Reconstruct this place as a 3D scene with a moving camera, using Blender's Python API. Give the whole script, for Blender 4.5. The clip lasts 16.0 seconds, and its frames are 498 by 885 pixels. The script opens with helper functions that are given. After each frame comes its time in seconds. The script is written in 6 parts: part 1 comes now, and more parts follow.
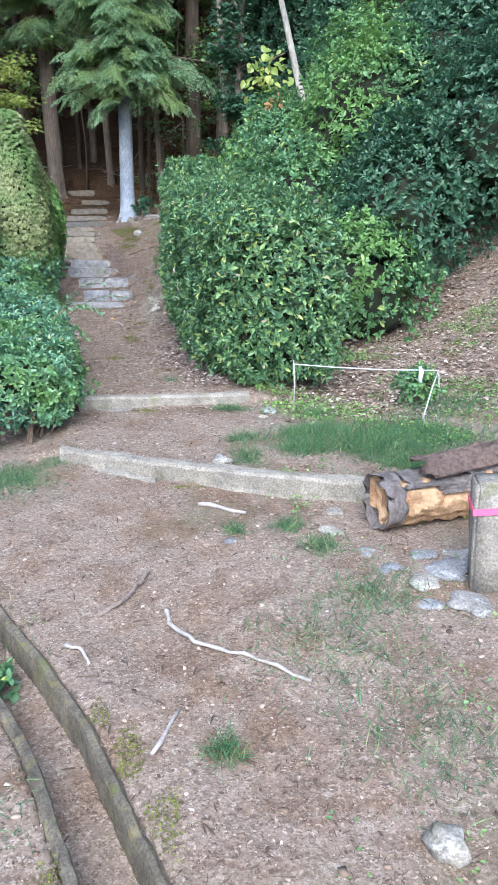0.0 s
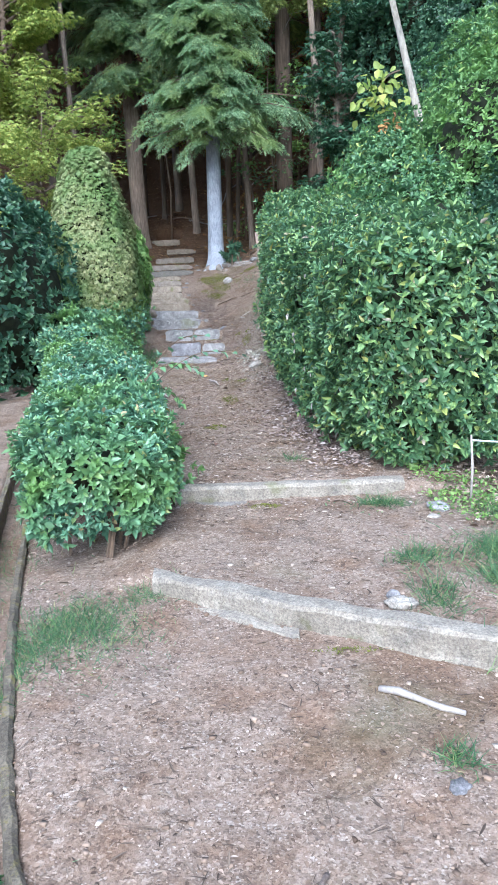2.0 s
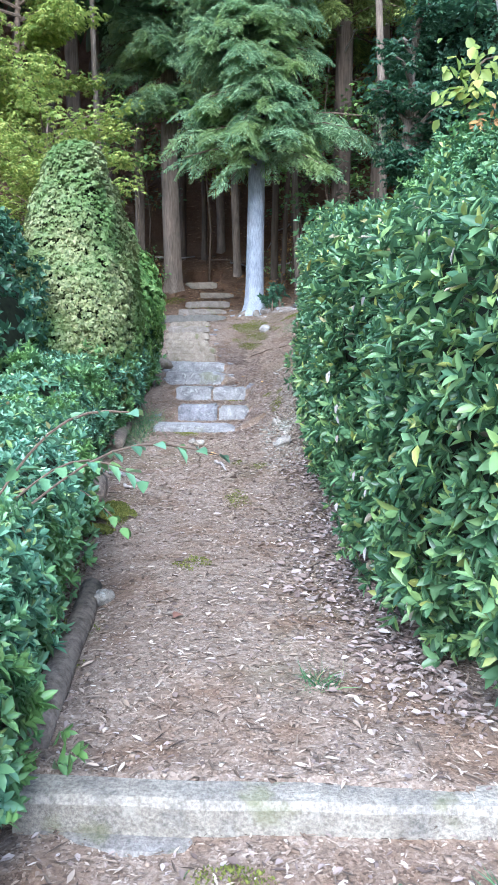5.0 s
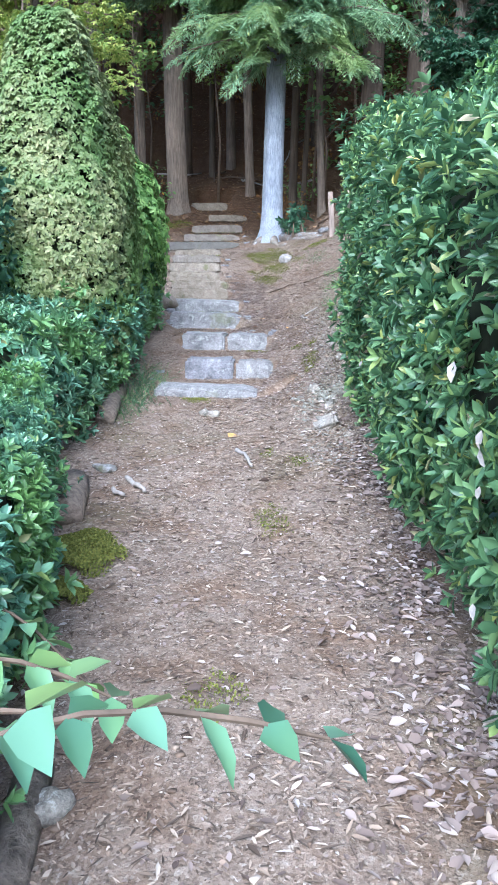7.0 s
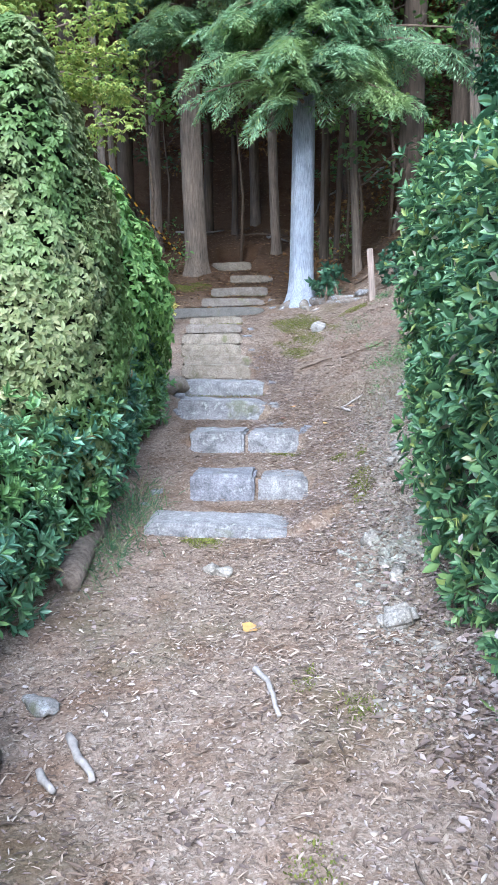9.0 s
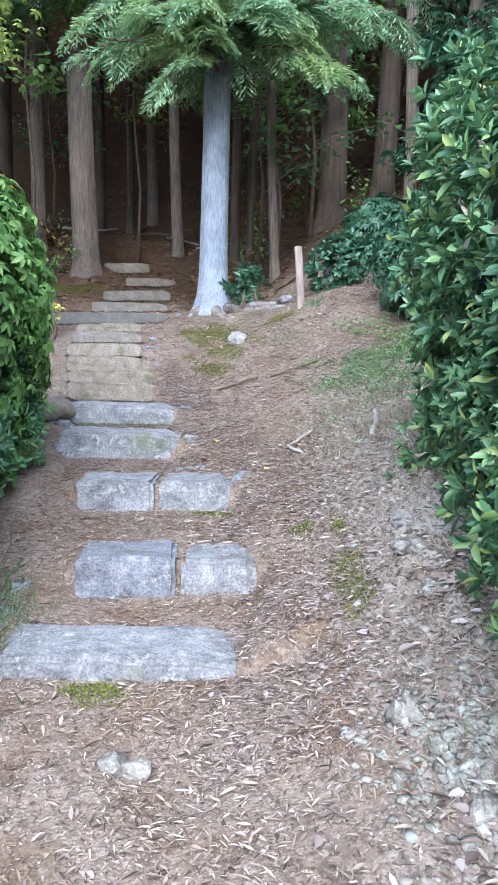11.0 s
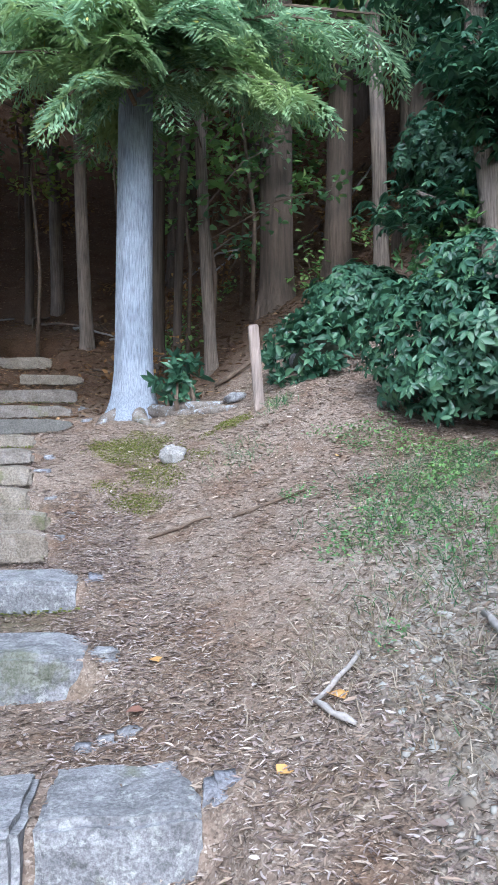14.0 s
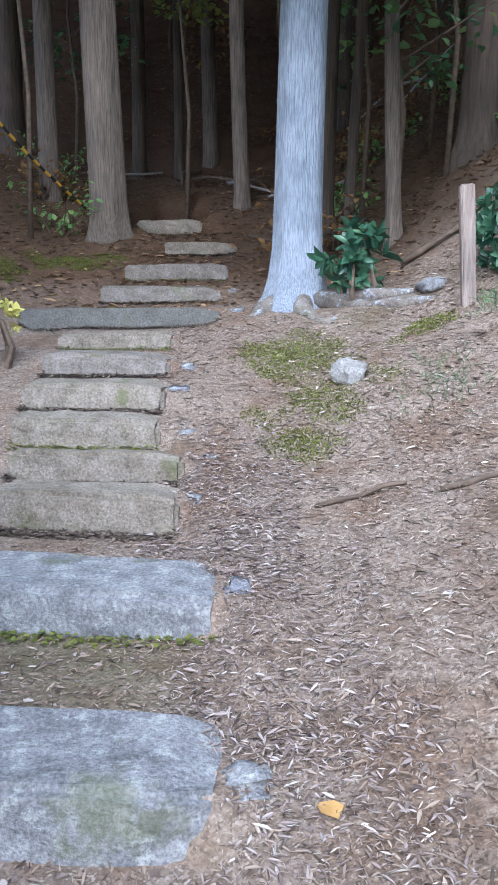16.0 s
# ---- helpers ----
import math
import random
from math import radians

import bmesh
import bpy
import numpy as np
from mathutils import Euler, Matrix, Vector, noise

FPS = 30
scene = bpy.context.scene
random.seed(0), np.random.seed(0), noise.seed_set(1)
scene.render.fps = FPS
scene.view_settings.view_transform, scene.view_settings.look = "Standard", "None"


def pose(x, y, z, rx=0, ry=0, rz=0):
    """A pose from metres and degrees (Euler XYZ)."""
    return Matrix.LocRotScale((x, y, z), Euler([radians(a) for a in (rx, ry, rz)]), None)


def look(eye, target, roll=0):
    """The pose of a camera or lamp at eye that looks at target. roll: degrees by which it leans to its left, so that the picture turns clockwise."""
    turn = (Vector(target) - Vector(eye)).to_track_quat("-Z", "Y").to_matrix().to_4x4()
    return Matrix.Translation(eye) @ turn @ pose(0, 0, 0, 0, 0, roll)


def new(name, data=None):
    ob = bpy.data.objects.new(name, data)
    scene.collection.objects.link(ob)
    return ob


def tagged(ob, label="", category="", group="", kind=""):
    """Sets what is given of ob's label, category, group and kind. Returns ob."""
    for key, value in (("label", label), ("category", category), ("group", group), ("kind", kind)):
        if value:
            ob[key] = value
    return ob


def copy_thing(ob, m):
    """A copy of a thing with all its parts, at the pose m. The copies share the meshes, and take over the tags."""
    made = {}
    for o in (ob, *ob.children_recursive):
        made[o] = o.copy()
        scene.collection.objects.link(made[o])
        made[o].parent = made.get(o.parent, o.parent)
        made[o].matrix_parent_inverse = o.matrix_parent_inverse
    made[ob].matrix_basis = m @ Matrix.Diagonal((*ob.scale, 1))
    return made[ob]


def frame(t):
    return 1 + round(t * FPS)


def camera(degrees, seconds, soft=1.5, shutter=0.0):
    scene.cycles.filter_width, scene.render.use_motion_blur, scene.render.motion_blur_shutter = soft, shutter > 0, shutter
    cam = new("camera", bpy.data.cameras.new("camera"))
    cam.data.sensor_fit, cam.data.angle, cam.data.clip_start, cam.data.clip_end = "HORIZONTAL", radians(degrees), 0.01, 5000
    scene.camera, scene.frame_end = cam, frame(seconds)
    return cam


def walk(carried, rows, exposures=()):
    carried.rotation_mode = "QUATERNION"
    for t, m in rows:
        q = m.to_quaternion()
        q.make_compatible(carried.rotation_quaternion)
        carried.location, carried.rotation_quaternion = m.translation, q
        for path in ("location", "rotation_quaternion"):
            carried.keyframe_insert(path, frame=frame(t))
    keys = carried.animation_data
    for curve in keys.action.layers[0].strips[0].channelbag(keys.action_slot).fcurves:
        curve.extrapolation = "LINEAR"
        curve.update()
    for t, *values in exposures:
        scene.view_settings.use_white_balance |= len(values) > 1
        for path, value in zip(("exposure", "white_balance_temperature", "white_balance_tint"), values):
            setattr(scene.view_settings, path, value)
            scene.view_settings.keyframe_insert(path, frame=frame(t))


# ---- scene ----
cam = camera(36.0, 16.0)
PATH = [
    (0, (1.550, -4.414, 1.387), (1.692, -2.483, 0.888), -0.66),
    (0.5, (1.430, -3.987, 1.365), (1.467, -2.052, 0.863), -1.90),
    (1, (1.273, -3.533, 1.351), (1.179, -1.593, 0.877), -3.28),
    (1.5, (1.191, -3.118, 1.339), (1.102, -1.165, 0.914), -3.00),
    (2, (1.205, -2.658, 1.307), (1.148, -0.693, 0.937), -2.35),
    (2.5, (1.220, -2.172, 1.281), (1.289, -0.203, 0.939), -0.66),
    (3, (1.346, -1.711, 1.252), (1.439, 0.264, 0.948), 0.06),
    (3.5, (1.446, -1.257, 1.253), (1.429, 0.727, 1.000), -0.57),
    (4, (1.387, -0.768, 1.250), (1.361, 1.221, 1.044), -0.43),
    (4.5, (1.396, -0.265, 1.256), (1.292, 1.722, 1.055), 0.26),
    (5, (1.333, 0.212, 1.246), (1.158, 2.191, 1.017), 0.14),
    (5.2, (1.295, 0.389, 1.264), (1.113, 2.360, 0.981), 0.09),
    (7.3, (1.002, 2.166, 1.458), (0.818, 4.113, 1.038), 0.49),
    (7.5, (1.002, 2.379, 1.512), (0.814, 4.334, 1.133), 0.57),
    (8, (0.956, 2.816, 1.616), (0.711, 4.772, 1.275), 0.07),
    (8.2, (0.938, 2.984, 1.637), (0.649, 4.936, 1.307), -0.87),
    (10.3, (0.658, 4.814, 1.610), (0.536, 6.794, 1.358), 1.00),
    (10.5, (0.616, 4.980, 1.606), (0.526, 6.961, 1.347), 1.30),
    (11, (0.503, 5.403, 1.601), (0.526, 7.387, 1.350), 0.80),
    (11.5, (0.473, 5.868, 1.583), (0.592, 7.855, 1.391), -0.74),
    (12, (0.412, 6.301, 1.577), (0.533, 8.289, 1.397), -2.34),
    (12.5, (0.326, 6.718, 1.622), (0.442, 8.704, 1.421), -1.99),
    (13, (0.312, 7.094, 1.666), (0.366, 9.088, 1.526), -1.39),
    (13.5, (0.327, 7.447, 1.701), (0.492, 9.440, 1.661), -0.95),
    (14, (0.344, 7.795, 1.731), (0.587, 9.780, 1.736), -0.52),
    (14.5, (0.373, 8.144, 1.775), (0.539, 10.133, 1.653), 0.02),
    (15, (0.317, 8.510, 1.859), (0.334, 10.497, 1.629), 0.45),
    (15.5, (0.297, 8.806, 1.932), (0.310, 10.779, 1.608), 1.34),
    (16, (0.275, 9.145, 2.026), (0.117, 11.104, 1.655), 0.20),
]
walk(cam, [(t, look(eye, target, roll)) for t, eye, target, roll in PATH],
     exposures=[(t, e, k, 7) for t, e, k in ((0.0, 1.15, 5380), (3.0, 1.32, 5180), (5.5, 1.5, 5080), (10.5, 1.46, 5100), (13.0, 1.38, 5130), (16.0, 1.24, 4960))])

# world, sun
SUN_EL, SUN_AZ = radians(42), radians(186)
world = bpy.data.worlds.new("sky")
scene.world = world
world.use_nodes = True
wn = world.node_tree.nodes
sky = wn.new("ShaderNodeTexSky")
sky.sky_type = "NISHITA"
sky.sun_disc = False
sky.sun_elevation, sky.sun_rotation = SUN_EL, SUN_AZ
sky.air_density, sky.dust_density, sky.ozone_density = 1.0, 3.0, 1.0
world.node_tree.links.new(sky.outputs[0], wn["Background"].inputs[0])
wn["Background"].inputs[1].default_value = 0.15
sun = bpy.data.lights.new("sun", "SUN")
sun.energy, sun.angle, sun.color = 2.2, radians(60), (1.0, 0.96, 0.9)
sun_ob = new("sun", sun)
d = Vector((math.sin(SUN_AZ) * math.cos(SUN_EL), math.cos(SUN_AZ) * math.cos(SUN_EL), math.sin(SUN_EL)))
sun_ob.matrix_world = look(d * 40, (0, 0, 0))

rng = np.random.default_rng(7)


# ---------------------------------------------------------------- materials
def nodes_of(name):
    m = bpy.data.materials.new(name)
    m.use_nodes = True
    nt = m.node_tree
    return m, nt, nt.nodes["Principled BSDF"], nt.nodes["Material Output"]


def ramp(nt, fac, stops):
    r = nt.nodes.new("ShaderNodeValToRGB")
    el = r.color_ramp.elements
    while len(el) < len(stops):
        el.new(0.5)
    for e, (p, c) in zip(el, stops):
        e.position, e.color = p, (*c, 1)
    nt.links.new(fac, r.inputs[0])
    return r.outputs[0]


def noise_tex(nt, scale, detail=4, rough=0.6, vec=None):
    n = nt.nodes.new("ShaderNodeTexNoise")
    n.inputs["Scale"].default_value, n.inputs["Detail"].default_value, n.inputs["Roughness"].default_value = scale, detail, rough
    if vec is not None:
        nt.links.new(vec, n.inputs["Vector"])
    return n.outputs[0]


def coords(nt, scale=(1, 1, 1)):
    g = nt.nodes.new("ShaderNodeNewGeometry")
    m = nt.nodes.new("ShaderNodeMapping")
    m.inputs["Scale"].default_value = scale
    nt.links.new(g.outputs["Position"], m.inputs[0])
    return m.outputs[0]


def mix(nt, a, b, fac, mode="MIX"):
    m = nt.nodes.new("ShaderNodeMix")
    m.data_type, m.blend_type = "RGBA", mode
    for sock, v in ((m.inputs[0], fac), (m.inputs[6], a), (m.inputs[7], b)):
        if isinstance(v, (int, float)):
            sock.default_value = v
        elif isinstance(v, tuple):
            sock.default_value = (*v, 1)
        else:
            nt.links.new(v, sock)
    return m.outputs[2]


def bump(nt, bsdf, height, strength, dist):
    b = nt.nodes.new("ShaderNodeBump")
    b.inputs["Strength"].default_value, b.inputs["Distance"].default_value = strength, dist
    nt.links.new(height, b.inputs["Height"])
    nt.links.new(b.outputs[0], bsdf.inputs["Normal"])


def leaf_mat(name, stops, rough=0.45, trans=0.25, patch=None):
    """Foliage: a colour for each leaf, larger patches over it, some light let through."""
    m, nt, b, out = nodes_of(name)
    g = nt.nodes.new("ShaderNodeNewGeometry")
    col = ramp(nt, g.outputs["Random Per Island"], stops)
    if patch:
        f = ramp(nt, noise_tex(nt, patch[1], 3, 0.6, coords(nt)), [(0.45, (0, 0, 0)), (0.62, (1, 1, 1))])
        col = mix(nt, col, patch[0], f)
    col = mix(nt, col, mix(nt, (0.75, 0.8, 0.7), (1.2, 1.15, 1.1), noise_tex(nt, 2.5, 3, 0.6, coords(nt))), 1.0, "MULTIPLY")
    nt.links.new(col, b.inputs["Base Color"])
    b.inputs["Roughness"].default_value = rough
    t = nt.nodes.new("ShaderNodeBsdfTranslucent")
    nt.links.new(col, t.inputs[0])
    s = nt.nodes.new("ShaderNodeMixShader")
    s.inputs[0].default_value = trans
    nt.links.new(b.outputs[0], s.inputs[1])
    nt.links.new(t.outputs[0], s.inputs[2])
    nt.links.new(s.outputs[0], out.inputs[0])
    return m


def ground_mat():
    m, nt, b, _ = nodes_of("forest_soil")
    p = coords(nt)
    big, mid, fine = noise_tex(nt, 0.9, 4, 0.6, p), noise_tex(nt, 6, 5, 0.65, p), noise_tex(nt, 60, 4, 0.7, p)
    col = ramp(nt, mid, [(0.3, (0.14, 0.098, 0.072)), (0.52, (0.255, 0.188, 0.142)), (0.75, (0.375, 0.29, 0.228))])
    v = nt.nodes.new("ShaderNodeTexVoronoi")
    v.inputs["Scale"].default_value = 55
    nt.links.new(p, v.inputs["Vector"])
    sep = nt.nodes.new("ShaderNodeSeparateColor")
    nt.links.new(v.outputs["Color"], sep.inputs[0])
    chip = ramp(nt, sep.outputs[0], [(0.0, (0.11, 0.085, 0.07)), (0.4, (0.275, 0.207, 0.16)), (0.8, (0.395, 0.31, 0.25)), (1.0, (0.54, 0.47, 0.4))])
    col = mix(nt, col, chip, ramp(nt, fine, [(0.4, (0.1, 0.1, 0.1)), (0.6, (0.85, 0.85, 0.85))]))
    v2 = nt.nodes.new("ShaderNodeTexVoronoi")
    v2.inputs["Scale"].default_value = 150
    nt.links.new(p, v2.inputs["Vector"])
    sep2 = nt.nodes.new("ShaderNodeSeparateColor")
    nt.links.new(v2.outputs["Color"], sep2.inputs[0])
    grit = ramp(nt, sep2.outputs[0], [(0.0, (0.085, 0.058, 0.042)), (0.5, (0.245, 0.182, 0.138)), (0.88, (0.36, 0.282, 0.222)), (1.0, (0.56, 0.49, 0.43))])
    col = mix(nt, col, grit, ramp(nt, noise_tex(nt, 23, 4, 0.7, p), [(0.4, (0.15, 0.15, 0.15)), (0.6, (0.8, 0.8, 0.8))]))
    col = mix(nt, col, (0.13, 0.12, 0.05), ramp(nt, big, [(0.56, (0, 0, 0)), (0.72, (0.55, 0.55, 0.55))]))
    col = mix(nt, col, mix(nt, col, (0.7, 0.58, 0.48), 1.0, 'MULTIPLY'), ramp(nt, noise_tex(nt, 3.1, 5, 0.65, p), [(0.47, (0, 0, 0)), (0.63, (0.85, 0.85, 0.85))]))
    # pale chalky grit shows through on the steep bank
    sb = nt.nodes.new("ShaderNodeSeparateXYZ")
    nt.links.new(p, sb.inputs[0])
    fac = None
    for sock, lo, hi in ((0, 0.8, 1.3), (1, 6.4, 7.8), (1, 11.4, 10.0), (0, 2.4, 2.0)):
        r = nt.nodes.new("ShaderNodeMapRange")
        r.inputs[1].default_value, r.inputs[2].default_value = lo, hi
        nt.links.new(sb.outputs[sock], r.inputs[0])
        fac = r.outputs[0] if fac is None else mix(nt, fac, r.outputs[0], 1.0, "MULTIPLY")
    fac = mix(nt, fac, ramp(nt, noise_tex(nt, 11, 5, 0.7, p), [(0.4, (0.1, 0.1, 0.1)), (0.6, (0.9, 0.9, 0.9))]), 1.0, "MULTIPLY")
    col = mix(nt, col, (0.5, 0.47, 0.42), fac)
    # far under the trees: darker humus, with the wood's shade put into its colour
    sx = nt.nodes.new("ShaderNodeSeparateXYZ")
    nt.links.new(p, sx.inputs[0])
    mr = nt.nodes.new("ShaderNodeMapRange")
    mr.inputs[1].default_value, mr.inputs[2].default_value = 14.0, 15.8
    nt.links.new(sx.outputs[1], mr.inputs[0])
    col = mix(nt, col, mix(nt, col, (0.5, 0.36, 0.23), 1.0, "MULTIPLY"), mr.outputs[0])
    nt.links.new(col, b.inputs["Base Color"])
    b.inputs["Roughness"].default_value = 0.95
    h = mix(nt, mix(nt, fine, sep.outputs[1], 0.5), sep2.outputs[1], 0.4)
    bump(nt, b, h, 0.9, 0.025)
    return m


def stone_mat(name, c0, c1, c2, moss=0.5, scale=1.0, lichen=(0.55, 0.56, 0.54), cover=0.85):
    m, nt, b, _ = nodes_of(name)
    p = coords(nt)
    o = nt.nodes.new("ShaderNodeObjectInfo")
    col = ramp(nt, noise_tex(nt, 9 * scale, 6, 0.7, p), [(0.3, c0), (0.5, c1), (0.72, c2)])
    speck = ramp(nt, noise_tex(nt, 90 * scale, 3, 0.7, p), [(0.35, (0.6, 0.6, 0.6)), (0.65, (1.25, 1.25, 1.25))])
    col = mix(nt, col, speck, 1.0, "MULTIPLY")
    lich = ramp(nt, noise_tex(nt, 17, 6, 0.8, p), [(0.54, (0, 0, 0)), (0.64, (cover, cover, cover))])
    col = mix(nt, col, lichen, lich)
    tint = ramp(nt, o.outputs["Random"], [(0.0, (0.85, 0.85, 0.9)), (0.5, (1, 0.97, 0.93)), (1.0, (1.1, 1.08, 1.05))])
    col = mix(nt, col, tint, 1.0, "MULTIPLY")
    g = ramp(nt, noise_tex(nt, 4, 4, 0.6, p), [(0.60, (0, 0, 0)), (0.68, (moss, moss, moss))])
    col = mix(nt, col, (0.11, 0.12, 0.035), g)
    nt.links.new(col, b.inputs["Base Color"])
    b.inputs["Roughness"].default_value = 0.9
    bump(nt, b, mix(nt, noise_tex(nt, 25, 5, 0.7, p), noise_tex(nt, 120, 3, 0.7, p), 0.4), 0.6, 0.02)
    return m


def bark_mat(name, dark, light, stretch=0.08, scale=28):
    m, nt, b, _ = nodes_of(name)
    p = coords(nt, (1, 1, stretch))
    n = noise_tex(nt, scale, 6, 0.7, p)
    col = ramp(nt, n, [(0.32, dark), (0.6, light)])
    col = mix(nt, col, ramp(nt, noise_tex(nt, 2.2, 4, 0.6, coords(nt)), [(0.3, (0.7, 0.7, 0.7)), (0.7, (1.2, 1.15, 1.1))]), 1.0, "MULTIPLY")
    nt.links.new(col, b.inputs["Base Color"])
    b.inputs["Roughness"].default_value = 0.9
    bump(nt, b, n, 0.9, 0.03)
    return m


def plain_mat(name, col, rough=0.7, var=0.25, scale=20):
    m, nt, b, _ = nodes_of(name)
    n = noise_tex(nt, scale, 4, 0.65, coords(nt))
    lo, hi = tuple(c * (1 - var) for c in col), tuple(min(1, c * (1 + var)) for c in col)
    nt.links.new(ramp(nt, n, [(0.3, lo), (0.7, hi)]), b.inputs["Base Color"])
    b.inputs["Roughness"].default_value = rough
    bump(nt, b, n, 0.3, 0.01)
    return m


def island_mat(name, stops, rough=0.85):
    m, nt, b, _ = nodes_of(name)
    g = nt.nodes.new("ShaderNodeNewGeometry")
    nt.links.new(ramp(nt, g.outputs["Random Per Island"], stops), b.inputs["Base Color"])
    b.inputs["Roughness"].default_value = rough
    return m


M_SOIL = ground_mat()
M_STONE = stone_mat("step_stone", (0.125, 0.125, 0.135), (0.245, 0.245, 0.262), (0.36, 0.36, 0.38), 0.5, 1.0, (0.44, 0.45, 0.45))
M_TAN = stone_mat("tan_stone", (0.15, 0.125, 0.095), (0.25, 0.215, 0.175), (0.34, 0.3, 0.26), 0.6, 1.0, (0.38, 0.36, 0.33), 0.4)
M_SLAB = stone_mat("grey_slab", (0.11, 0.105, 0.09), (0.155, 0.145, 0.125), (0.2, 0.19, 0.17), 0.2, 1.0, (0.3, 0.3, 0.28), 0.15)
M_LICHEN = stone_mat("lichen_crust", (0.16, 0.15, 0.12), (0.27, 0.26, 0.22), (0.36, 0.36, 0.31), 0.4, 1.6, (0.5, 0.52, 0.46), 0.95)
M_ROOT = stone_mat("lichened_root", (0.09, 0.07, 0.055), (0.18, 0.15, 0.125), (0.28, 0.25, 0.23), 0.3, 1.0, (0.42, 0.48, 0.55), 0.9)
M_CONC = stone_mat("weathered_concrete", (0.18, 0.17, 0.157), (0.27, 0.245, 0.21), (0.37, 0.345, 0.3), 0.5, 1.0, (0.42, 0.4, 0.36), 0.4)
M_CONC_DARK = stone_mat("mossy_concrete", (0.07, 0.06, 0.045), (0.14, 0.12, 0.09), (0.24, 0.21, 0.16), 0.95, 1.0, (0.2, 0.17, 0.06), 0.9)
M_ROCK = stone_mat("field_stone", (0.180, 0.166, 0.144), (0.302, 0.281, 0.252), (0.432, 0.410, 0.374), 0.5)
M_BARK_PALE = bark_mat("pale_cypress_bark", (0.17, 0.19, 0.23), (0.43, 0.485, 0.59), 0.07, 130)
M_BARK_PALE_GREY = bark_mat("pale_grey_bark", (0.2, 0.18, 0.15), (0.42, 0.4, 0.36), 0.4, 12)
M_BARK = bark_mat("brown_cedar_bark", (0.052, 0.038, 0.028), (0.13, 0.1, 0.077), 0.05, 35)
M_BARK_GREY = bark_mat("grey_cedar_bark", (0.085, 0.068, 0.056), (0.27, 0.22, 0.18), 0.05, 70)
M_TWIG = plain_mat("twig_bark", (0.12, 0.085, 0.06), 0.9, 0.4)
M_PALE_TWIG = plain_mat("bleached_wood", (0.36, 0.325, 0.3), 0.85, 0.25, 40)
# near-black, so shells behind the leaves carry the inner shade as colour
M_INNER = plain_mat("shade_core", (0.022, 0.028, 0.013), 0.95, 0.5, 14)
M_HEDGE_R = leaf_mat("hedge_leaf_green", [(0.0, (0.045, 0.105, 0.055)), (0.35, (0.105, 0.21, 0.11)), (0.7, (0.19, 0.33, 0.165)), (0.93, (0.29, 0.43, 0.16)), (0.985, (0.42, 0.45, 0.14)), (0.992, (0.52, 0.44, 0.36)), (1.0, (0.52, 0.46, 0.42))], 0.3, 0.25)
M_HEDGE_L = leaf_mat("hedge_leaf_blue", [(0.0, (0.065, 0.15, 0.1)), (0.5, (0.15, 0.31, 0.215)), (0.9, (0.26, 0.44, 0.31)), (0.98, (0.338, 0.468, 0.169)), (1.0, (0.455, 0.286, 0.208))], 0.28, 0.22, ((0.169, 0.305, 0.104), 1.6))
M_BUSH = leaf_mat("pale_bush_leaf", [(0.0, (0.15, 0.19, 0.08)), (0.5, (0.26, 0.31, 0.13)), (1.0, (0.4, 0.41, 0.22))], 0.5, 0.3, ((0.17, 0.27, 0.09), 1.4))
M_BUSH_DARK = leaf_mat("bush_leaf", [(0.0, (0.12, 0.23, 0.07)), (0.6, (0.24, 0.41, 0.12)), (1.0, (0.38, 0.54, 0.18))], 0.45, 0.4)
M_SHRUB = leaf_mat("shrub_leaf", [(0.0, (0.061, 0.144, 0.078)), (0.5, (0.123, 0.256, 0.123)), (0.93, (0.205, 0.369, 0.167)), (1.0, (0.491, 0.532, 0.157))], 0.42, 0.25, ((0.184, 0.328, 0.100), 0.9))
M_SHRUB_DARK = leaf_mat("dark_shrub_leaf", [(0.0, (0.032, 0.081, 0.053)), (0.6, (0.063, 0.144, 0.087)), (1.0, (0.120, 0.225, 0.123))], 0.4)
M_HINOKI = leaf_mat("cypress_spray", [(0.0, (0.15, 0.255, 0.15)), (0.5, (0.28, 0.43, 0.26)), (0.95, (0.42, 0.58, 0.38)), (1.0, (0.5, 0.46, 0.14))], 0.6, 0.5, ((0.3, 0.4, 0.17), 1.3))
M_HINOKI_OLIVE = leaf_mat("olive_spray", [(0.0, (0.09, 0.13, 0.035)), (0.5, (0.19, 0.26, 0.075)), (1.0, (0.36, 0.4, 0.12))], 0.6, 0.4)
M_MAPLE = leaf_mat("yellow_green_leaf", [(0.0, (0.2, 0.29, 0.07)), (0.6, (0.36, 0.45, 0.12)), (1.0, (0.56, 0.56, 0.17))], 0.5, 0.45)
M_CANOPY = leaf_mat("canopy_leaf", [(0.0, (0.02, 0.045, 0.02)), (1.0, (0.06, 0.11, 0.04))], 0.6, 0.15)
M_GRASS = leaf_mat("grass_blade", [(0.0, (0.045, 0.12, 0.06)), (0.6, (0.1, 0.21, 0.1)), (0.9, (0.19, 0.31, 0.12)), (1.0, (0.4, 0.36, 0.2))], 0.5, 0.3)
M_MOSS = leaf_mat("moss", [(0.0, (0.09, 0.105, 0.02)), (0.5, (0.16, 0.175, 0.035)), (1.0, (0.26, 0.265, 0.06))], 0.9, 0.2)
M_CRUMB = island_mat("crumbs", [(0.0, (0.08, 0.052, 0.036)), (0.4, (0.22, 0.155, 0.112)), (0.75, (0.33, 0.245, 0.185)), (0.95, (0.42, 0.33, 0.26)), (1.0, (0.55, 0.47, 0.4))])
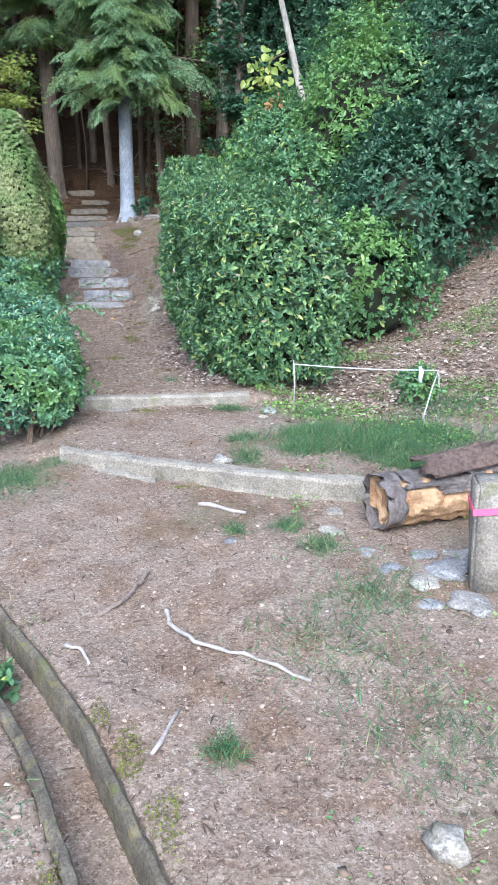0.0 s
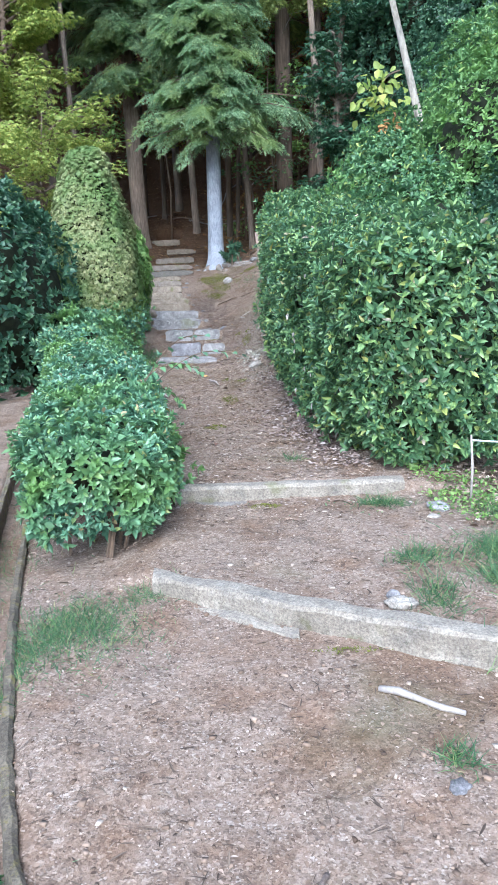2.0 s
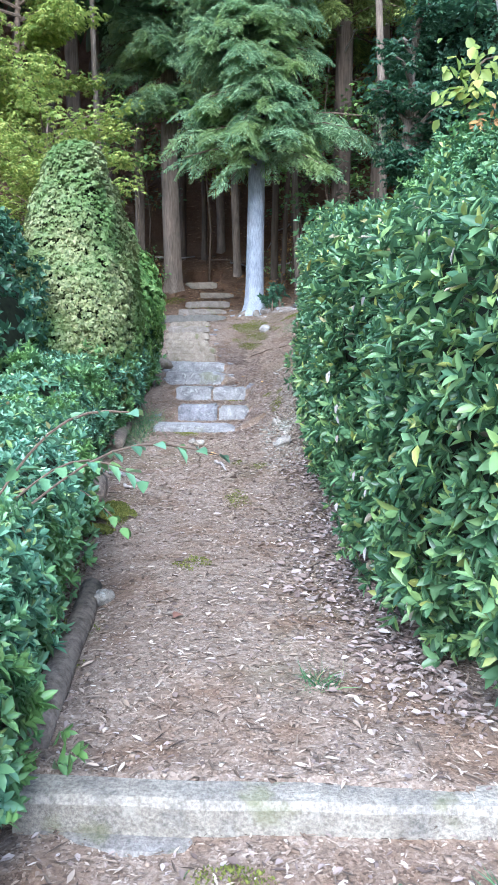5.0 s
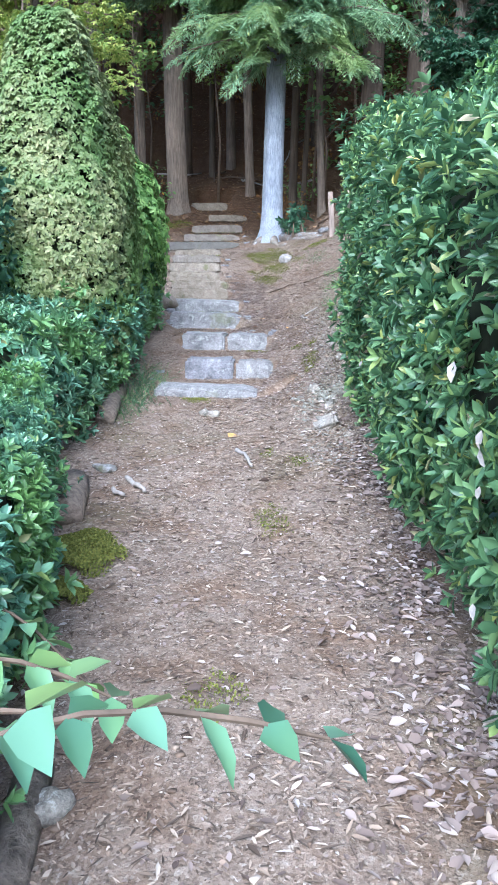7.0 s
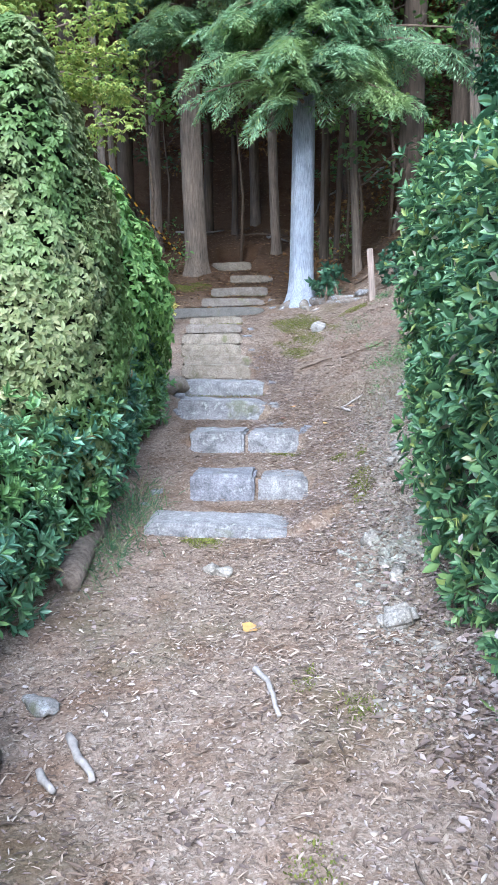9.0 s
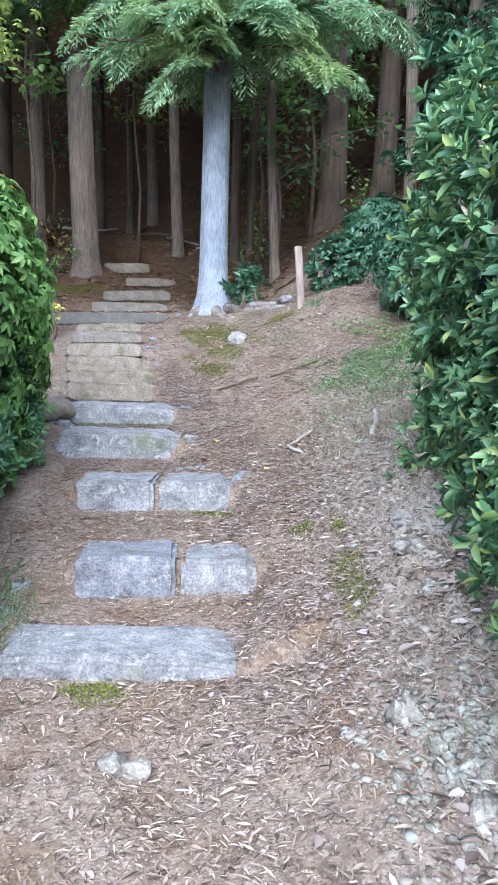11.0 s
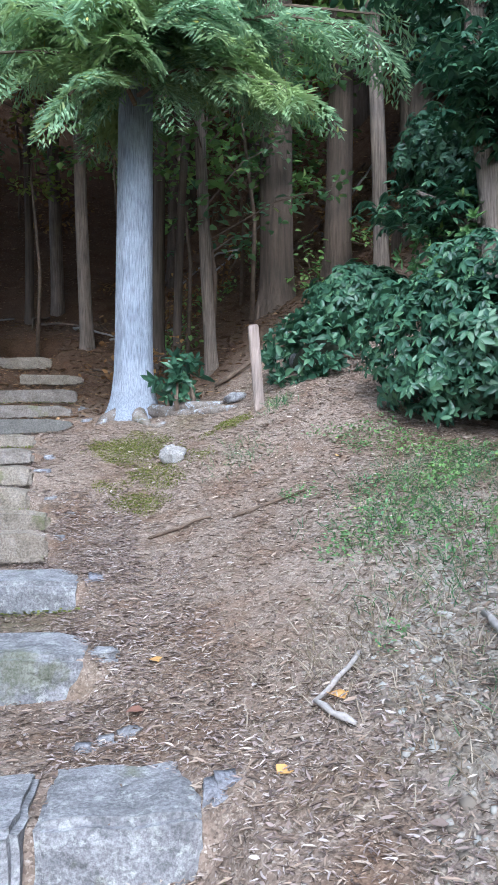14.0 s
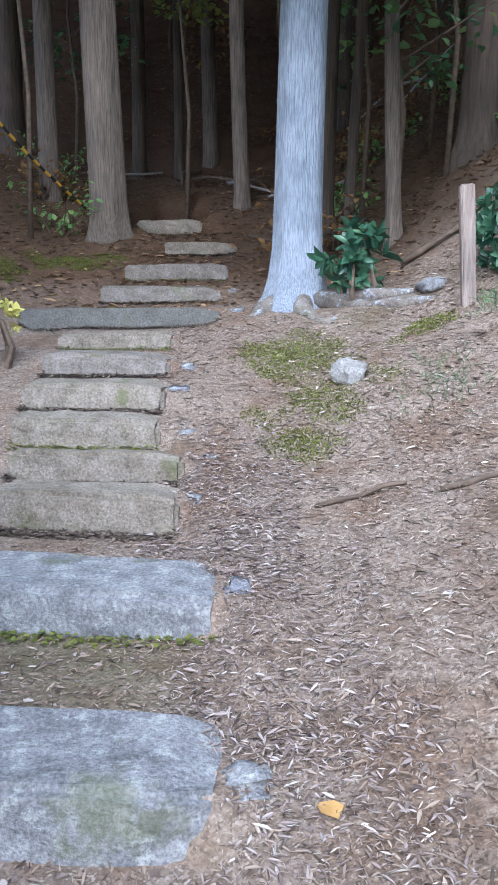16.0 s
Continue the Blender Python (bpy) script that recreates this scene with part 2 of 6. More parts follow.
M_LITTER = island_mat("litter", [(0.0, (0.07, 0.048, 0.035)), (0.25, (0.2, 0.142, 0.105)), (0.55, (0.34, 0.26, 0.195)), (0.85, (0.46, 0.37, 0.295)), (1.0, (0.6, 0.53, 0.46))])
M_LITTER_MAUVE = island_mat("mauve_litter", [(0.0, (0.1, 0.07, 0.058)), (0.4, (0.24, 0.18, 0.155)), (0.8, (0.38, 0.305, 0.275)), (1.0, (0.52, 0.46, 0.43))])
M_PEBBLE = island_mat("pale_rubble", [(0.0, (0.1, 0.082, 0.062)), (0.4, (0.23, 0.19, 0.15)), (0.8, (0.3, 0.265, 0.225)), (1.0, (0.38, 0.375, 0.345))])
M_DRY = island_mat("dry_grass", [(0.0, (0.16, 0.12, 0.08)), (0.6, (0.3, 0.245, 0.175)), (1.0, (0.45, 0.39, 0.31))])
M_PINE_TWIG = island_mat("dark_twigs", [(0.0, (0.06, 0.043, 0.033)), (0.6, (0.13, 0.095, 0.07)), (1.0, (0.28, 0.22, 0.17))])
M_LITTER_DARK = island_mat("dark_litter", [(0.0, (0.07, 0.047, 0.03)), (0.6, (0.22, 0.14, 0.08)), (1.0, (0.5, 0.31, 0.15))])
M_YELLOW = plain_mat("yellow_leaf", (0.55, 0.5, 0.13), 0.6, 0.2)
M_ORANGE = plain_mat("orange_leaf", (0.62, 0.36, 0.12), 0.7, 0.2)
M_RED = plain_mat("red_leaf", (0.2, 0.1, 0.07), 0.7, 0.2)
M_POST = bark_mat("weathered_post", (0.2, 0.155, 0.13), (0.38, 0.31, 0.275), 0.06, 60)
M_ROPE = plain_mat("pale_rope", (0.5, 0.52, 0.55), 0.7, 0.1)
M_PINK = plain_mat("pink_tape", (0.75, 0.12, 0.25), 0.5, 0.1)
M_ROT = bark_mat("rotten_wood", (0.22, 0.09, 0.035), (0.66, 0.46, 0.27), 0.9, 11)
M_BARK_SLAB = bark_mat("brown_bark_slab", (0.15, 0.105, 0.09), (0.36, 0.27, 0.235), 0.5, 30)
M_BLACK = plain_mat("black_cord", (0.02, 0.02, 0.02), 0.7, 0.2)
M_AMBER = plain_mat("yellow_cord", (0.75, 0.42, 0.03), 0.6, 0.1)
# withered leaves; in the wood their orange is painted sunlight
M_BROWN_LEAF = leaf_mat("withered_glint_leaf", [(0.0, (0.12, 0.06, 0.03)), (0.6, (0.3, 0.16, 0.06)), (1.0, (0.5, 0.3, 0.1))], 0.7, 0.35)
M_LOG_BARK = bark_mat("loose_grey_bark", (0.19, 0.16, 0.16), (0.44, 0.4, 0.4), 0.8, 20)
M_OLD_LOG = bark_mat("old_log_wood", (0.11, 0.085, 0.068), (0.33, 0.27, 0.22), 1.0, 22)


# ---------------------------------------------------------------- mesh helpers
def mesh_ob(name, verts, faces, mat, parent=None, smooth=False):
    me = bpy.data.meshes.new(name)
    verts = np.asarray(verts, float)
    if isinstance(faces, np.ndarray):
        k = faces.shape[1]
        me.vertices.add(len(verts))
        me.vertices.foreach_set("co", verts.ravel())
        me.loops.add(faces.size)
        me.loops.foreach_set("vertex_index", faces.ravel().astype(np.int32))
        me.polygons.add(len(faces))
        me.polygons.foreach_set("loop_start", np.arange(0, faces.size, k, dtype=np.int32))
        me.update(calc_edges=True)
    else:
        me.from_pydata(verts.tolist(), [], faces)
    if smooth:
        me.shade_smooth()
    me.materials.append(mat)
    ob = new(name, me)
    ob.parent = parent
    return ob


def part(name, bm, mat, parent=None, label="", smooth=False):
    me = bpy.data.meshes.new(name)
    bm.to_mesh(me)
    bm.free()
    if smooth:
        me.shade_smooth()
    me.materials.append(mat)
    ob = new(name, me)
    ob.parent = parent
    return tagged(ob, label)


def thing(name, label, category, at=(0, 0, 0), group="", kind=""):
    e = new(name)
    e.location = at
    return tagged(e, label, category, group, kind)


def unit(v):
    return v / (np.linalg.norm(v, axis=-1, keepdims=True) + 1e-9)


def leaf_mesh(C, D, N, L, W, fold=0.25, curl=0.15):
    """Pointed leaves from their foot C along D with face normal N: six corners, folded along the midrib, tip bent down."""
    n = len(C)
    D = unit(D)
    S = unit(np.cross(D, N))
    N = np.cross(S, D)
    L, W = np.broadcast_to(L, n)[:, None], np.broadcast_to(W, n)[:, None]
    up = fold * W * N
    v = np.stack([C, C + 0.32 * L * D - W * S + up, C + 0.7 * L * D - 0.75 * W * S + up - 0.4 * curl * L * N,
                  C + L * D - curl * L * N, C + 0.7 * L * D + 0.75 * W * S + up - 0.4 * curl * L * N, C + 0.32 * L * D + W * S + up], 1)
    i = np.arange(n)[:, None] * 6
    f = np.concatenate([i + [0, 3, 2, 1], i + [0, 5, 4, 3]])
    return v.reshape(-1, 3), f


def blade_mesh(C, D, N, L, W, bend):
    """Narrow bent blades, three triangles each."""
    n = len(C)
    D = unit(D)
    S = unit(np.cross(D, N))
    N = np.cross(S, D)
    L, W = np.broadcast_to(L, n)[:, None], np.broadcast_to(W, n)[:, None]
    mid = C + 0.55 * L * D - 0.22 * bend * L * N
    v = np.stack([C - W * S, C + W * S, mid - 0.75 * W * S, mid + 0.75 * W * S, C + L * D - bend * L * N], 1)
    i = np.arange(n)[:, None] * 5
    return v.reshape(-1, 3), np.concatenate([i + [0, 1, 3], i + [0, 3, 2], i + [2, 3, 4]])


def star_foliage(name, C, N, size, mat, parent=None, rays=5, asp=0.16, droop=0.3):
    """Palmate leaves: narrow lobes spread like fingers round one stalk."""
    n = len(C)
    F = unit(unit(N) + 0.6 * unit(rng.normal(size=(n, 3))) + np.array([0, 0, 0.45]))
    A = unit(np.cross(F, unit(rng.normal(size=(n, 3)))))
    B = np.cross(F, A)
    L = size * rng.uniform(0.7, 1.25, n)
    V, Q = [], []
    for k in range(rays):
        q = (k - (rays - 1) / 2) * 2.0 * math.pi / (rays + 1.6)
        D = A * math.cos(q) + B * math.sin(q) - droop * F - np.array([0, 0, 0.15])
        ln = L * (1 - 0.25 * abs(k - (rays - 1) / 2) / ((rays - 1) / 2))
        v, f = leaf_mesh(C, D, F, ln, ln * asp, 0.2, 0.08)
        Q.append(f + len(V) * n * 6)
        V.append(v)
    return mesh_ob(name, np.concatenate(V), np.concatenate(Q), mat, parent)


def foliage(name, C, N, size, mat, parent=None, asp=0.24, droop=0.25, spread=0.9, curl=0.15, label=""):
    """Leaves at C on a crown whose outward direction is N."""
    n = len(C)
    N = unit(N)
    R = unit(rng.normal(size=(n, 3)))
    D = unit(np.cross(N, R) * spread + 0.4 * N + 0.5 * R + np.array([0, 0, -droop]))
    F = unit(N + 0.85 * unit(rng.normal(size=(n, 3))) + np.array([0, 0, 0.6]))
    L = size * rng.uniform(0.6, 1.3, n)
    v, f = leaf_mesh(C, D, F, L, L * asp * rng.uniform(0.8, 1.2, n), 0.25, curl)
    return tagged(mesh_ob(name, v, f, mat, parent), label)


def rosettes(name, C, N, size, mat, parent=None, asp=0.22, k=6, lift=0.5, tag=""):
    """Shoots at C that point out along N, each with a whorl of k leaves round its tip."""
    n = len(C)
    A = unit(unit(N) + 0.55 * unit(rng.normal(size=(n, 3))) + np.array([0, 0, lift]))
    B = unit(np.cross(A, unit(rng.normal(size=(n, 3)))))
    E = np.cross(A, B)
    full = size * rng.uniform(0.65, 1.2, n)
    V, Q = [], []
    for j in range(k):
        q = 2.4 * j + rng.normal(size=n) * 0.25
        tilt = np.clip(0.25 + 0.85 * (k - j) / k + rng.normal(size=n) * 0.15, 0.1, 1.45)
        out = B * np.cos(q)[:, None] + E * np.sin(q)[:, None]
        D = A * np.cos(tilt)[:, None] + out * np.sin(tilt)[:, None] - np.array([0, 0, 0.12])
        F = A * np.sin(tilt)[:, None] - out * np.cos(tilt)[:, None] + 0.25 * rng.normal(size=(n, 3))
        L = full * (0.6 + 0.4 * (k - j) / k) * rng.uniform(0.8, 1.15, n)
        v, f = leaf_mesh(C + A * (full * 0.3 * j / k)[:, None], D, F, L, L * asp * rng.uniform(0.8, 1.2, n), 0.28, 0.16)
        Q.append(f + j * n * 6)
        V.append(v)
    return tagged(mesh_ob(name, np.concatenate(V), np.concatenate(Q), mat, parent), tag)


def wobble(P, scale, seed=0.0):
    """Smooth cheap noise, -1 to 1, at points P."""
    x, y, z = (P * scale + seed).T
    return (np.sin(1.7 * x + 1.3 * y + 0.5) * np.cos(1.1 * z - 0.9 * x) + np.sin(2.9 * y - 1.9 * z + 1.1) * np.cos(2.3 * x + z) * 0.6
            + np.sin(5.3 * x + 4.1 * z) * np.cos(4.7 * y + 0.7) * 0.35) / 1.6


def tube(bm, pts, radii, sides=8):
    """A tapering limb through pts."""
    pts = [Vector(p) for p in pts]
    rings = []
    for k, p in enumerate(pts):
        a = (pts[min(k + 1, len(pts) - 1)] - pts[max(k - 1, 0)]).normalized()
        s = a.cross(Vector((0.31, 0.2, 0.93))).normalized()
        if s.length < 0.1:
            s = a.cross(Vector((1, 0, 0))).normalized()
        u = a.cross(s)
        rings.append([bm.verts.new(p + radii[k] * (math.cos(q) * s + math.sin(q) * u)) for q in (2 * math.pi * j / sides for j in range(sides))])
    for r0, r1 in zip(rings, rings[1:]):
        for j in range(sides):
            bm.faces.new((r0[j], r0[(j + 1) % sides], r1[(j + 1) % sides], r1[j]))
    bm.faces.new(rings[0][::-1])
    bm.faces.new(rings[-1])
    return bm


def block(bm, size, rough=0.02, seed=0, cuts=3, bevel=0.02, taper=0.0):
    """A hewn stone: bevelled, cut box with uneven faces, its top at z = 0 and its front at y = 0."""
    sx, sy, sz = size
    g = bmesh.ops.create_cube(bm, size=1)
    for v in g["verts"]:
        v.co = Vector((v.co.x * sx * (1 - taper * (v.co.z + 0.5)), (v.co.y + 0.5) * sy, (v.co.z - 0.5) * sz))
    bmesh.ops.bevel(bm, geom=bm.edges[:], offset=bevel, segments=2, affect="EDGES")
    bmesh.ops.subdivide_edges(bm, edges=bm.edges[:], cuts=cuts, use_grid_fill=True)
    for v in bm.verts:
        k = v.co * 7 + Vector((seed * 3.1, seed * 1.7, seed))
        v.co += Vector((noise.noise(k), noise.noise(k + Vector((9, 0, 0))), noise.noise(k + Vector((0, 9, 0))))) * rough
        v.co += Vector((noise.noise(k * 3.7), noise.noise(k * 3.7 + Vector((9, 0, 0))), noise.noise(k * 3.7 + Vector((0, 9, 0))))) * rough * 0.5
    return bm


def rock_bm(r, seed, squash=(1, 1, 0.7), sub=3):
    bm = bmesh.new()
    bmesh.ops.create_icosphere(bm, subdivisions=sub, radius=1)
    for v in bm.verts:
        k = v.co * 1.3 + Vector((seed, seed * 0.7, 0))
        s = 1 + 0.4 * noise.noise(k) + 0.16 * noise.noise(k * 3.1) + 0.06 * noise.noise(k * 8)
        v.co = Vector((v.co.x * squash[0], v.co.y * squash[1], v.co.z * squash[2])) * s * r
    return bm


# ---------------------------------------------------------------- the lie of the land
PY = [-40, -8, -3, -1.2, -0.1, 0.6, 1.9, 3.4, 5.0, 7.3, 7.9, 8.65, 9.65, 10.6, 11.35, 12.06, 12.5, 12.9, 13.4, 14.4, 15.1, 17.3, 21, 25, 30, 40, 60, 200]
PZ = [-0.9, -0.5, -0.3, -0.19, -0.1, -0.06, -0.02, 0.08, 0.15, 0.37, 0.42, 0.58, 0.75, 0.92, 1.06, 1.19, 1.34, 1.53, 1.66, 1.88, 2.06, 2.6, 3.9, 7.2, 13.5, 23, 32, 60]
# the stone steps: left x, right x, front y, top z, height of the face, material
STEPS = [
    (-0.34, 0.52, 7.93, 0.52, 0.10, M_STONE), (-0.21, 0.225, 8.62, 0.685, 0.19, M_STONE), (0.25, 0.60, 8.66, 0.672, 0.17, M_STONE),
    (-0.42, 0.02, 9.62, 0.84, 0.19, M_STONE), (0.05, 0.47, 9.66, 0.835, 0.17, M_STONE), (-0.72, 0.10, 10.56, 1.0, 0.19, M_STONE),
    (-0.86, 0.0, 11.36, 1.125, 0.17, M_STONE), (-1.0, -0.245, 12.02, 1.265, 0.19, M_TAN), (-1.05, -0.27, 12.34, 1.36, 0.16, M_TAN),
    (-1.12, -0.42, 12.56, 1.475, 0.16, M_TAN), (-1.18, -0.45, 12.86, 1.6, 0.15, M_TAN), (-1.22, -0.5, 13.28, 1.72, 0.14, M_TAN),
    (-1.26, -0.55, 13.72, 1.815, 0.12, M_TAN), (-1.72, -0.33, 14.3, 1.955, 0.16, M_SLAB), (-1.36, -0.41, 15.05, 2.11, 0.15, M_TAN),
    (-1.36, -0.45, 15.85, 2.31, 0.15, M_TAN), (-1.24, -0.5, 17.1, 2.58, 0.15, M_TAN), (-1.75, -1.0, 18.1, 2.9, 0.15, M_TAN),
]
TREADS = []
for st in STEPS:
    if TREADS and st[2] - TREADS[-1][2] < 0.1:
        TREADS[-1] = (min(st[0], TREADS[-1][0]), max(st[1], TREADS[-1][1]), *TREADS[-1][2:])
    else:
        TREADS.append(st)
GUTTER = [(1.95, -4.2), (1.62, -3.35), (1.32, -2.72), (1.05, -2.08), (0.78, -1.6), (0.54, -1.22), (0.36, -0.88), (0.19, -0.4), (0.07, 0.0), (-0.13, 0.66), (-0.42, 1.74), (-0.85, 3.6), (-1.8, 8.0)]


def gutter_distance(x, y):
    best = np.full(np.shape(x), 9.0)
    for (ax, ay), (bx, by) in zip(GUTTER, GUTTER[1:]):
        dx, dy = bx - ax, by - ay
        t = np.clip(((x - ax) * dx + (y - ay) * dy) / (dx * dx + dy * dy), 0, 1)
        q = np.hypot(x - ax - t * dx, y - ay - t * dy)
        best = np.minimum(best, q)
    return best


def kerb_y(x):
    return 0.745 - 0.62 * (x - 0.7) + 0.075 * (x - 0.7) ** 2


def G(x, y, fine=True):
    """Height of the ground."""
    x, y = np.asarray(x, float), np.asarray(y, float)
    z = np.interp(y, PY, PZ)
    # the two kerbs hold level ground behind them
    ramp1 = np.clip((y - kerb_y(np.clip(x, 0.5, 2.8)) - 0.02) / 0.05, 0, 1) * np.clip((4.8 - y) / 3.0, 0, 1)
    z = z + 0.09 * ramp1 * np.clip((3.1 - x) / 0.5, 0, 1) * np.clip((x - 0.35) / 0.25, 0, 1)
    ramp2 = np.clip((y - 1.99) / 0.05, 0, 1) * np.clip((7.3 - y) / 3.5, 0, 1)
    z = z + 0.09 * ramp2 * np.clip((2.6 - x) / 0.5, 0, 1) * np.clip((x + 0.4) / 0.4, 0, 1)
    # bank and hill to the east
    b = np.clip((y - 5) / 3, 0, 1)
    z = z + b * 0.38 * np.clip(x - 0.31, 0, 10) * np.clip((4.0 - x) / 2.5, 0.45, 1)
    z = z + 0.16 * np.exp(-((x - 1.35) ** 2 / 0.12 + (y - 8.6) ** 2 / 1.2))
    # treads between the stone steps
    for a, b in zip(TREADS, TREADS[1:] + [None]):
        y0, y1 = a[2] + 0.06, (b[2] + 0.06 if b else a[2] + 1.0)
        top, foot = a[3] - 0.035, (b[3] - b[4] + 0.02 if b else a[3] + 0.05)
        inside = (y >= y0) & (y < y1)
        tread = top + (foot - top) * np.clip((y - y0) / (y1 - y0), 0, 1)
        along = np.clip((y - y0) / (y1 - y0), 0, 1)
        right, left = a[1] + ((b[1] if b else a[1]) - a[1]) * along, a[0] + ((b[0] if b else a[0]) - a[0]) * along
        w = np.clip((right + 0.09 - x) / 0.14, 0, 1) * np.clip((x - left + 0.09) / 0.14, 0, 1)
        w = w * w * (3 - 2 * w)
        z = np.where(inside, z + (tread - z) * w, z)
    before = np.clip((y - 7.5) / 0.4, 0, 1) * (y < TREADS[0][2] + 0.06) * np.clip((0.85 - x) / 0.3, 0, 1)
    z = z + (TREADS[0][3] - TREADS[0][4] + 0.03 - z) * before
    z = z + 0.5 * np.clip((y - 13) / 2, 0, 1) * np.clip(x - 0.9, 0, 10)
    z = z + 0.16 * np.clip(x - 2.7, 0, 12) * np.clip((y + 1) / 3, 0, 1) + 0.42 * np.clip(x - 4.2 + 0.2 * np.clip(y - 3, 0, 6), 0, 9) * np.clip((y - 1.5) / 3, 0, 1)
    z = z + 0.10 * np.exp(-((x - 0.3) ** 2 / 0.5 + (y - 14.2) ** 2 / 0.5))
    # lower ground to the west
    z = z - 0.10 * np.clip((0.3 - x) / 0.6, 0, 1) * np.clip((5 - y) / 3, 0, 1) + 0.25 * np.clip(-2.2 - x, 0, 12)
    z = z - 0.12 * np.clip((0.125 - gutter_distance(x, y)) / 0.02, 0, 1)
    if fine:
        P = np.stack([x, y, 0 * x], -1).reshape(-1, 3)
        w = wobble(P, 2.1).reshape(x.shape) * 0.018 + wobble(P, 7.0, 3.0).reshape(x.shape) * 0.008 + wobble(P, 19.0, 5.0).reshape(x.shape) * 0.004
        z = z + w * np.clip(gutter_distance(x, y) / 0.2, 0.2, 1) * np.clip(1 + (np.abs(x) - 3) * 0.3, 1, 8) * np.where((y > 7.8) & (y < 16) & (x < 0.5) & (x > -1.4), 0.45, 1)
    return z


def axis_of(lo, hi, step, far):
    a = list(np.arange(lo, hi + 1e-6, step))
    s = step
    while a[-1] < far:
        s *= 1.25
        a.append(a[-1] + s)
    s = step
    while a[0] > -far:
        s *= 1.25
        a.insert(0, a[0] - s)
    return np.array(a)


gx, gy = axis_of(-1.6, 3.4, 0.025, 400), axis_of(-5.5, 18.0, 0.032, 400)
X, Y = np.meshgrid(gx, gy)
V = np.stack([X, Y, G(X, Y)], -1).reshape(-1, 3)
nx = len(gx)
i = (np.arange(len(gy) - 1)[:, None] * nx + np.arange(nx - 1)).ravel()[:, None]
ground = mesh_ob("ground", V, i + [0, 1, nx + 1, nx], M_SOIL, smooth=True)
tagged(ground, "bare brown forest soil strewn with dry leaf litter", "ground", kind="structure")


# ---------------------------------------------------------------- steps and kerbs
stairs = thing("stone_stairs", "uneven steps of grey and tan hewn stone set in the slope", "stairs", kind="structure")
for k, (x0, x1, y, z, h, mat) in enumerate(STEPS):
    gap = min([t[2] - y for t in STEPS if t[2] - y > 0.1] + [1.0])
    bm = block(bmesh.new(), (x1 - x0, min(0.34, max(0.13, gap - 0.09)), h + 0.12), 0.013 if mat is not M_SLAB else 0.007, k + 1, 6, 0.02 if mat is not M_SLAB else 0.012)
    free = not any(abs(t[2] - y) < 0.1 and t[0] >= x1 - 0.05 for t in STEPS)
    worn = 0.07 if y in (10.56, 11.36) else 0.035
    for v in bm.verts:
        t = max(0.0, v.co.x / (x1 - x0) * 2 - 0.62) / 0.38 if free else 0.0
        v.co.y += worn * t * t * (1 - v.co.y / 0.34)
        v.co.z -= 0.03 * t * t
    ob = part("stone_block", bm, mat, stairs)
    ob.location = ((x0 + x1) / 2, y, z)
    ob.rotation_euler = (radians(rng.uniform(-2, 2)), radians(rng.uniform(-1.2, 1.2)), radians(rng.uniform(-2.5, 2.5)))
# smaller stones wedged against the ends of the steps
for k, (x, y, r) in enumerate([(0.53, 9.72, 0.07), (0.16, 10.66, 0.09), (0.08, 11.45, 0.09), (-0.2, 12.12, 0.06), (-0.2, 12.42, 0.075), (-0.3, 12.6, 0.09), (-0.36, 12.7, 0.07), (-0.4, 12.95, 0.1),
                              (-0.42, 13.3, 0.06), (-0.25, 14.35, 0.09), (-0.3, 15.1, 0.08), (-0.4, 8.55, 0.1), (-0.44, 8.35, 0.08), (-0.75, 10.5, 0.1), (-0.84, 11.0, 0.11), (0.2, 10.15, 0.06), (0.28, 10.18, 0.07), (0.12, 10.12, 0.05)]):
    ob = part("wedge_stone", block(bmesh.new(), (r * 1.5, r * 1.3, r * 1.5), r * 0.35, k + 40, 2, r * 0.3), M_STONE, stairs, smooth=True)
    ob.location = (x, y, float(G(x, y)) + 0.3 * r)
    ob.rotation_euler = (0.1 * math.sin(k), 0.12 * math.cos(k * 2), 0.5 * math.sin(k * 1.3))


def kerb(name, label, pts, tops, height, width, mat, rough):
    """A concrete beam along pts, its far top edge on them."""
    bm = bmesh.new()
    rows = []
    n = 40
    for k in range(n + 1):
        s = k / n
        x = np.interp(s, np.linspace(0, 1, len(pts)), [p[0] for p in pts])
        y = np.interp(s, np.linspace(0, 1, len(pts)), [p[1] for p in pts])
        z = np.interp(s, np.linspace(0, 1, len(tops)), tops)
        sec = [(0.0, -height - 0.1), (0.02, 0.0 - height), (0.01, -0.022), (0.022, -0.004), (0.05, 0.0), (width - 0.02, 0.0), (width, -0.02), (width, -height - 0.1)]
        row = []
        for a, b in sec:
            q = Vector((x * 5, y * 5, b * 9 + a * 4))
            row.append(bm.verts.new((x + rough * noise.noise(q), y + a + rough * noise.noise(q + Vector((5, 0, 0))), z + b + rough * 0.7 * noise.noise(q + Vector((0, 7, 0))))))
        rows.append(row)
    for r0, r1 in zip(rows, rows[1:]):
        for a in range(7):
            bm.faces.new((r0[a], r0[a + 1], r1[a + 1], r1[a]))
    bm.faces.new(rows[0])
    bm.faces.new(rows[-1][::-1])
    ob = part(name, bm, mat)
    return tagged(ob, label, "kerb", kind="structure")


